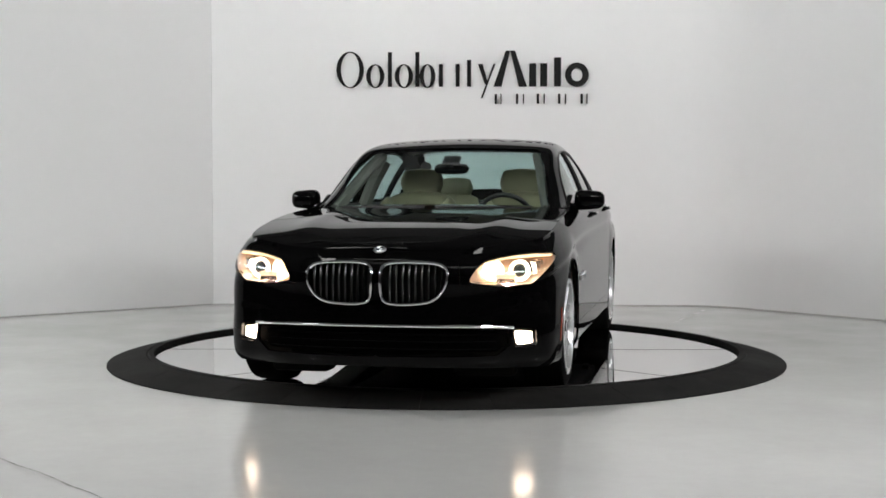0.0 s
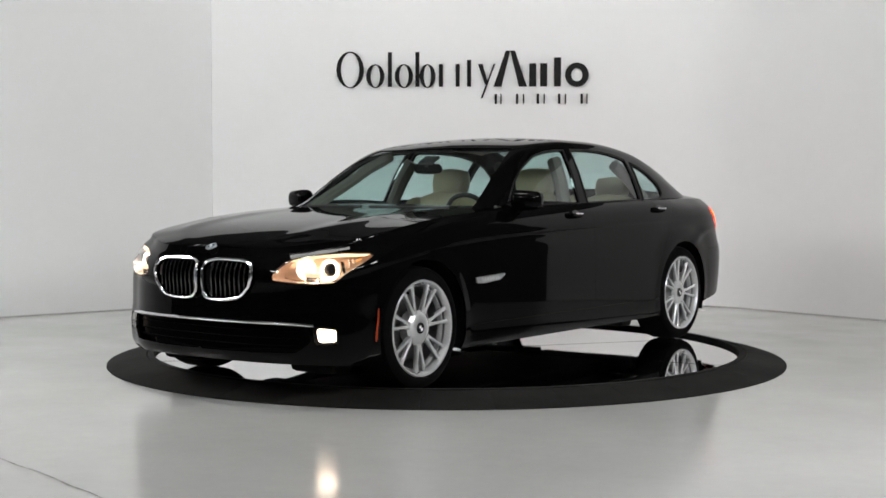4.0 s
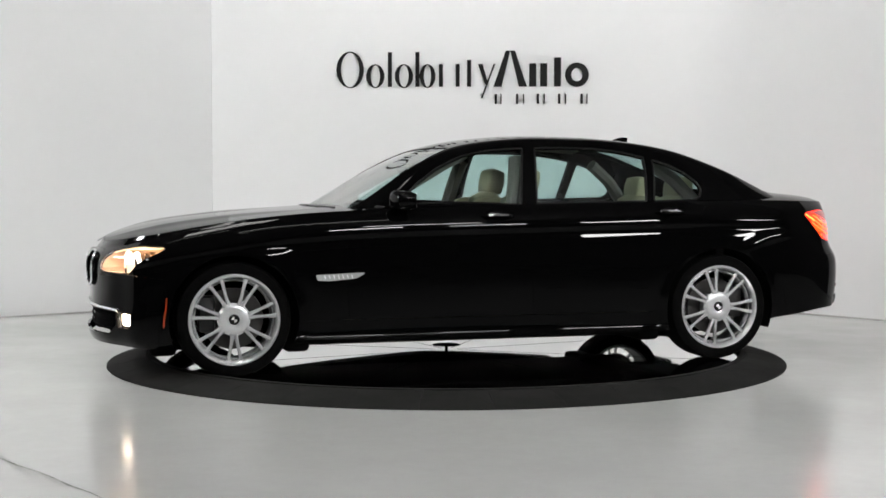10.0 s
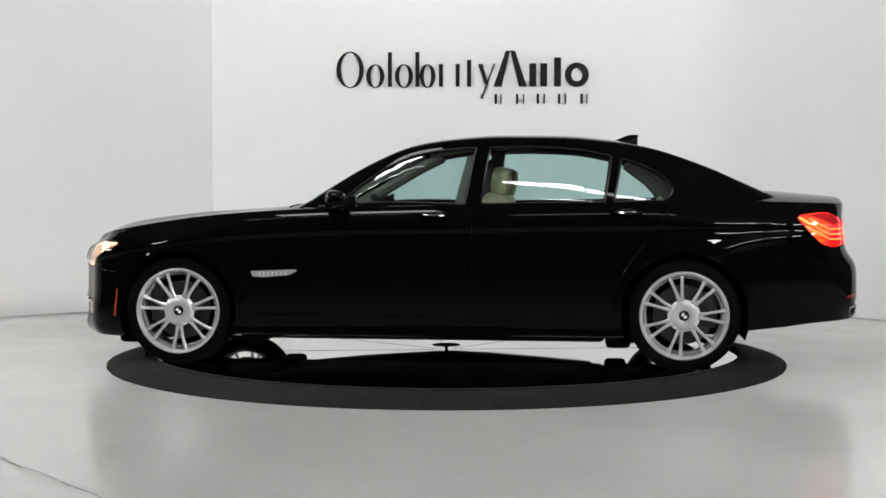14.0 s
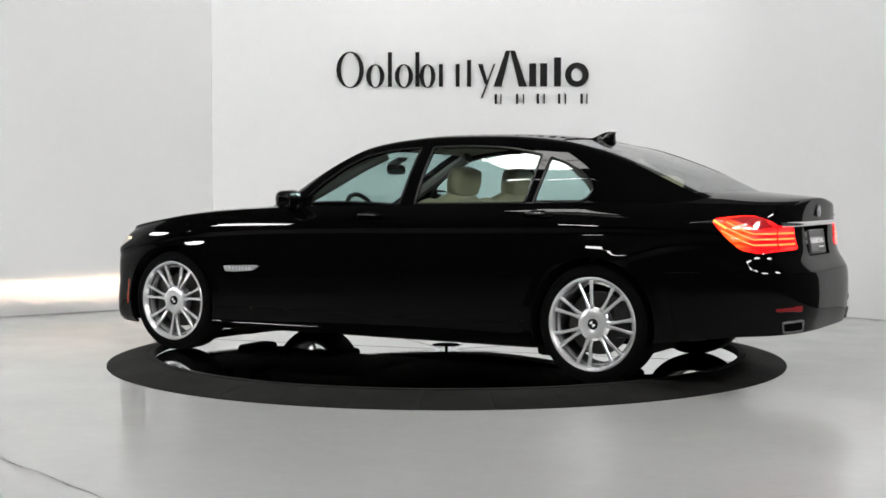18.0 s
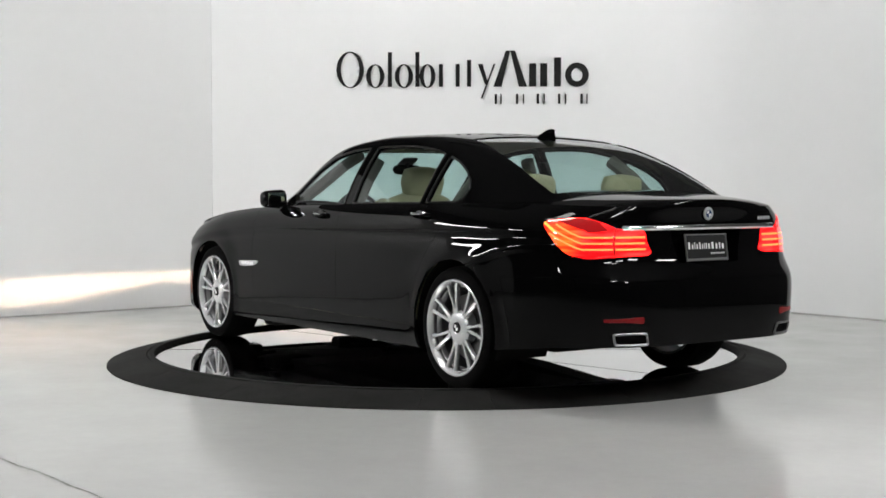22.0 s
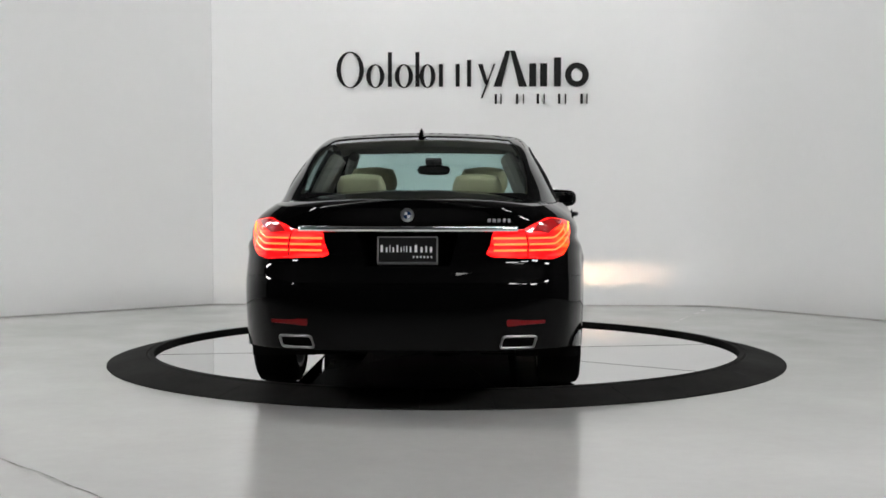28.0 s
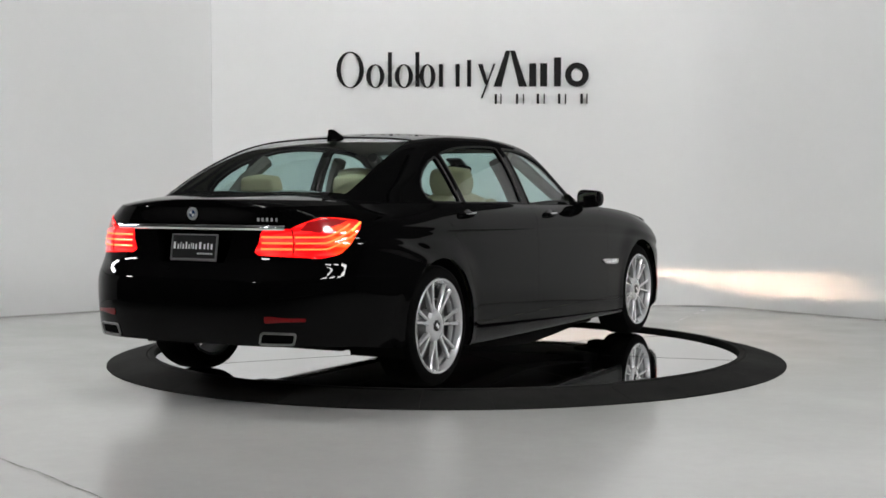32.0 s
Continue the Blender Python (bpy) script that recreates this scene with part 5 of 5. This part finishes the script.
# rear: plate, badge, chrome strip, exhausts, reflectors
rx = float(tail_x(0.82)) + 0.040
plate = part("number_plate", rbox(0.012, 0.300, 0.142, 0.006, 1, (rx - 0.012, 0, 0.822)), PLATE_DARK, car, "black dealer plate in a silver frame")
for a_, b_, c_, d_ in ((0, 0.069, 0.308, 0.007), (0, -0.066, 0.308, 0.014)):
    part("plate_frame", rbox(0.016, c_, d_, 0.003, 1, (rx - 0.014, 0, 0.822 + b_)), PLATE_FRAME, plate)
for y in (-0.151, 0.151):
    part("plate_frame", rbox(0.016, 0.007, 0.142, 0.003, 1, (rx - 0.014, y, 0.822)), PLATE_FRAME, plate)
y = 0.142
for w, h in ((0.022, 0.046), (0.014, 0.032), (0.006, 0.046), (0.014, 0.032), (0.014, 0.046), (0.010, 0.032), (0.005, 0.040), (0.009, 0.040), (0.016, 0.036), (0.024, 0.046), (0.020, 0.034), (0.014, 0.040), (0.020, 0.034)):
    part("plate_bar", rbox(0.004, w * 0.55, h * 0.8, 0.0008, 1, (rx - 0.019, y - w / 2, 0.812 + h * 0.42)), PLATE_WHITE, plate)
    y -= w + 0.007
for k in range(6):
    part("plate_bar", rbox(0.004, 0.008, 0.009, 0.0008, 1, (rx - 0.019, -0.032 - 0.018 * k, 0.789)), PLATE_WHITE, plate)
lean = pose(rx - 0.020, 0, 0.820, 0, 8, 0) @ pose(-rx, 0, -0.822)
for ob in [plate] + list(plate.children):
    ob.data.transform(lean)
strip = along([(u, 0.931) for u in np.linspace(u_of(y=0.56, z=0.931, rear=True), 3, 24)], 0.000)
strip = strip[:-1] + [(x, -y, z) for x, y, z in strip[::-1]]
part("trunk_strip", tube(strip, 0.010, 10, flat=1.45), CHROME, car, "chrome strip across the trunk lid")
for bx, bz, tilt, dirn in ((float(tail_x(1.0)) - 0.004, 1.003, 90, -1), (2.335, float(hood_c(2.335)) - 0.004, 27, 1)):
    badge = part("badge", lathe([(0.001, 0.006), (0.033, 0.005), (0.040, 0.003), (0.041, 0.0), (0.041, -0.006)], 40, "z"), SATIN, car, "round metal badge")
    part("badge_face", lathe([(0.001, 0.0075), (0.024, 0.0068), (0.025, 0.004)], 32, "z"), BADGE_BLUE, badge, "blue and white enamel face")
    part("badge_quarter", joined(prism([(0, 0), (0.0225, 0), (0.016, 0.016), (0, 0.0225)], 0.006, 0.0088, "xy"), prism([(0, 0), (-0.0225, 0), (-0.016, -0.016), (0, -0.0225)], 0.006, 0.0088, "xy")), PLATE_WHITE, badge)
    badge.matrix_basis = pose(bx, 0, bz, 0, dirn * tilt, 0) @ Matrix.Diagonal((0.85, 0.85, 0.6, 1))
for k in range(5):
    by = 0.415 + 0.025 * k
    bx = float(outline(u_of(y=by, z=0.975, rear=True), 0.975)[0])
    part("model_badge", rbox(0.004, 0.017, 0.018, 0.001, 1, (bx - 0.001, -by, 0.975), (0, 0, -6 - 3 * k)), ALLOY, car)
mouth = round_corners(on_end([(0.470, 0.332), (0.640, 0.332), (0.655, 0.388), (0.488, 0.392)], True), 0.014, 4)
tip = part("exhaust_tip", tube(along(mouth, 0.004), 0.0065, 8, True), PLATE_FRAME, car, "rounded rectangular chrome exhaust tip")
# no hollow pipe: a flush black patch stands in for its dark inside
solid("pipe", *patch(mouth, 0.0015, 12, 6), INTAKE_BLACK, tip, "dark pipe mouth")
both("exhaust_tip", tip)
v, f = patch(round_corners(on_end([(0.505, 0.442), (0.70, 0.450), (0.70, 0.474), (0.505, 0.478)], True), 0.006, 2), 0.003, 16, 5)
both("rear_reflector", lipped("rear_reflector", v, f, RED_DARK, car, "dark red bumper reflector", lip=0.008, gap=0))


# ---- cabin ----
part("cabin_floor", prism([(1.0, -0.74), (1.0, 0.74), (-1.75, 0.74), (-1.75, -0.74)], 0.30, 0.34, "xy"), CARPET, car, "dark carpet")
for s in (1, -1):
    part("door_card", prism([(0.75, 0.34), (-1.16, 0.34), (-1.17, 0.60), (-1.30, 0.77), (-1.60, 0.80), (-1.60, 0.99), (0.75, 0.99)], s * 0.745, s * 0.775), LEATHER, car, "beige leather door lining")
    part("door_sill_cap", rbox(2.3, 0.055, 0.05, 0.02, 2, (-0.43, s * 0.79, 1.005)), LEATHER_DARK, car)
    part("front_pillar_trim", tube([(0.74, s * 0.70, 1.00), (0.46, s * 0.64, 1.15), (0.22, s * 0.59, 1.285), (0.06, s * 0.55, 1.36)], 0.04, 8), TRIM_GREY, car, "grey pillar lining")
    part("centre_pillar_trim", tube([(-0.205, s * 0.755, 1.00), (-0.245, s * 0.690, 1.18), (-0.280, s * 0.615, 1.33)], 0.048, 8), TRIM_GREY, car, "grey pillar lining")
    part("rear_pillar_trim", tube([(-1.56, s * 0.62, 1.05), (-1.44, s * 0.57, 1.19), (-1.28, s * 0.52, 1.31)], 0.045, 8), TRIM_GREY, car, "grey pillar lining")
part("bulkhead", prism([(0.98, 0.34), (0.90, 0.34), (0.86, 0.97), (0.96, 1.0)], -0.74, 0.74), PLASTIC, car)
prof = [(0.92, 0.995), (0.70, 1.000), (0.55, 0.985), (0.48, 0.955), (0.46, 0.90), (0.52, 0.80), (0.60, 0.62), (0.90, 0.60)]
part("dashboard", prism(prof, -0.73, 0.73), LEATHER_DARK, car, "dark leather dashboard")
part("instrument_hood", rbox(0.16, 0.42, 0.05, 0.02, 3, (0.54, 0.37, 1.000)), LEATHER_DARK, car)
part("centre_console", rbox(1.1, 0.26, 0.34, 0.04, 3, (0.05, 0, 0.50)), LEATHER_DARK, car)
ring_w = [(0.355 - 0.03 * 0 + 0.185 * math.sin(a) * math.sin(radians(24)), 0.37 + 0.185 * math.cos(a), 0.925 + 0.185 * math.sin(a) * math.cos(radians(24))) for a in np.linspace(0, 2 * math.pi, 40, endpoint=False)]
sw = part("steering_wheel", tube(ring_w, 0.016, 8, True), PLASTIC, car, "black steering wheel")
part("wheel_boss", rbox(0.05, 0.15, 0.12, 0.02, 2, (0.365, 0.37, 0.915), (0, -24, 0)), PLASTIC, sw)
for a in (0, math.pi, -math.pi / 2):
    part("wheel_spoke", tube([(0.365, 0.37, 0.92), (0.355 + 0.17 * math.sin(a) * 0.4, 0.37 + 0.178 * math.cos(a), 0.925 + 0.178 * math.sin(a) * 0.91)], 0.013, 6), PLASTIC, sw)


def cushion(sx_, sy_, sz_, at, turn):
    bm = bmesh.new()
    bmesh.ops.create_cube(bm, size=1)
    bmesh.ops.subdivide_edges(bm, edges=bm.edges[:], cuts=7, use_grid_fill=True)
    for v_ in bm.verts:
        c = v_.co * 2
        m = max(abs(c.x), abs(c.y), abs(c.z))
        sp = c.normalized() * m
        c = c.lerp(sp, 0.6)
        v_.co = Vector((c.x * sx_ / 2, c.y * sy_ / 2, c.z * sz_ / 2))
    bm.transform(pose(*at, *turn))
    return bm


for s in (1, -1):
    seat = part("front_seat", cushion(0.56, 0.54, 0.20, (-0.03, s * 0.37, 0.50), (0, -8, 0)), LEATHER, car, "beige leather front seat", sharp=80)
    part("backrest", cushion(0.20, 0.54, 0.68, (-0.33, s * 0.37, 0.80), (0, -16, 0)), LEATHER, seat, sharp=80)
    part("headrest", cushion(0.13, 0.32, 0.20, (-0.435, s * 0.37, 1.180), (0, -10, 0)), LEATHER, seat, sharp=80)
    for d in (-0.06, 0.06):
        part("headrest_post", tube([(-0.41, s * 0.37 + d, 1.05), (-0.435, s * 0.37 + d, 1.16)], 0.007, 6), CHROME, seat)
    part("side_bolster", cushion(0.26, 0.10, 0.56, (-0.27, s * 0.37 + 0.23, 0.80), (0, -16, 0)), LEATHER, seat, sharp=80)
    part("side_bolster", cushion(0.26, 0.10, 0.56, (-0.27, s * 0.37 - 0.23, 0.80), (0, -16, 0)), LEATHER, seat, sharp=80)
bench = part("rear_seat", cushion(0.58, 1.06, 0.22, (-1.18, 0, 0.50), (0, -6, 0)), LEATHER, car, "beige leather rear bench seat", sharp=80)
for y in (0.34, -0.34):
    part("backrest", cushion(0.20, 0.46, 0.66, (-1.475, y, 0.80), (0, -22, 0)), LEATHER, bench, sharp=80)
    part("headrest", cushion(0.13, 0.29, 0.17, (-1.58, y, 1.138), (0, -12, 0)), LEATHER, bench, sharp=80)
part("armrest", cushion(0.18, 0.26, 0.62, (-1.465, 0, 0.79), (0, -22, 0)), LEATHER, bench, sharp=80)
part("parcel_shelf", prism([(-1.60, -0.74), (-1.60, 0.74), (-2.05, 0.72), (-2.25, 0.66), (-2.25, -0.66), (-2.05, -0.72)], 1.015, 1.035, "xy"), LEATHER_DARK, car, "dark parcel shelf")
part("seat_bulkhead", prism([(-1.72, 0.34), (-1.66, 0.34), (-1.66, 1.014), (-1.72, 1.014)], -0.76, 0.76), PLASTIC, car)
hx = np.linspace(-1.165, 0.15, 40)
hv = np.array([tuple(p) for x in hx for p in roof_place(np.stack([np.full(21, x), np.linspace(0.64, 1, 21)], 1), -0.03)])
hv = np.vstack([hv, hv * np.array([1, -1, 1])])
hf = [(i * 21 + j, (i + 1) * 21 + j, (i + 1) * 21 + j + 1, i * 21 + j + 1) for i in range(39) for j in range(20)]
hf = hf + [tuple(k + 840 for k in q[::-1]) for q in hf]
solid("headliner", hv, hf, HEADLINER, car, "pale headliner cloth")
mirror = part("inside_mirror", cushion(0.035, 0.24, 0.075, (0.335, 0, 1.268), (0, 8, 0)), GLOSS_BLACK, car, "black inside mirror", sharp=80)
part("mirror_stem", tube([(0.345, 0, 1.275), (0.325, 0, 1.325)], 0.018, 8), PLASTIC, mirror)
part("sensor_housing", rbox(0.11, 0.12, 0.022, 0.009, 2, (0.325, 0, 1.324), (0, 27, 0)), PLASTIC, mirror)


def motions():
    turn = [(0, 258.81), (0.5, 255.49), (1, 252.16), (1.5, 248.80), (2, 245.58), (2.5, 242.49), (3, 239.45), (3.5, 236.51), (5.5, 224.55), (6, 221.45), (7, 215.05),
            (8, 208.81), (9, 202.55), (10, 196.34), (11, 190.33), (12, 184.60), (13, 179.13), (14, 173.65), (14.5, 170.80), (16.5, 158.92), (17, 155.78), (18, 149.33),
            (19, 142.94), (20, 136.57), (21, 130.39), (22, 124.36), (23, 118.55), (24, 112.61), (25, 106.58), (25.5, 103.64), (27.5, 91.45), (28, 87.97), (28.5, 84.38),
            (29, 80.83), (29.5, 77.52), (30, 74.33), (31, 67.93), (32, 61.38)]
    rows = [(t, pose(0, 0, 0, 0, 0, a)) for t, a in turn]
    walk(car, rows)
    walk(turntable, rows)


for o in car.children:
    o.location.x += CAR_AT[0]
    o.location.y += CAR_AT[1]
motions()
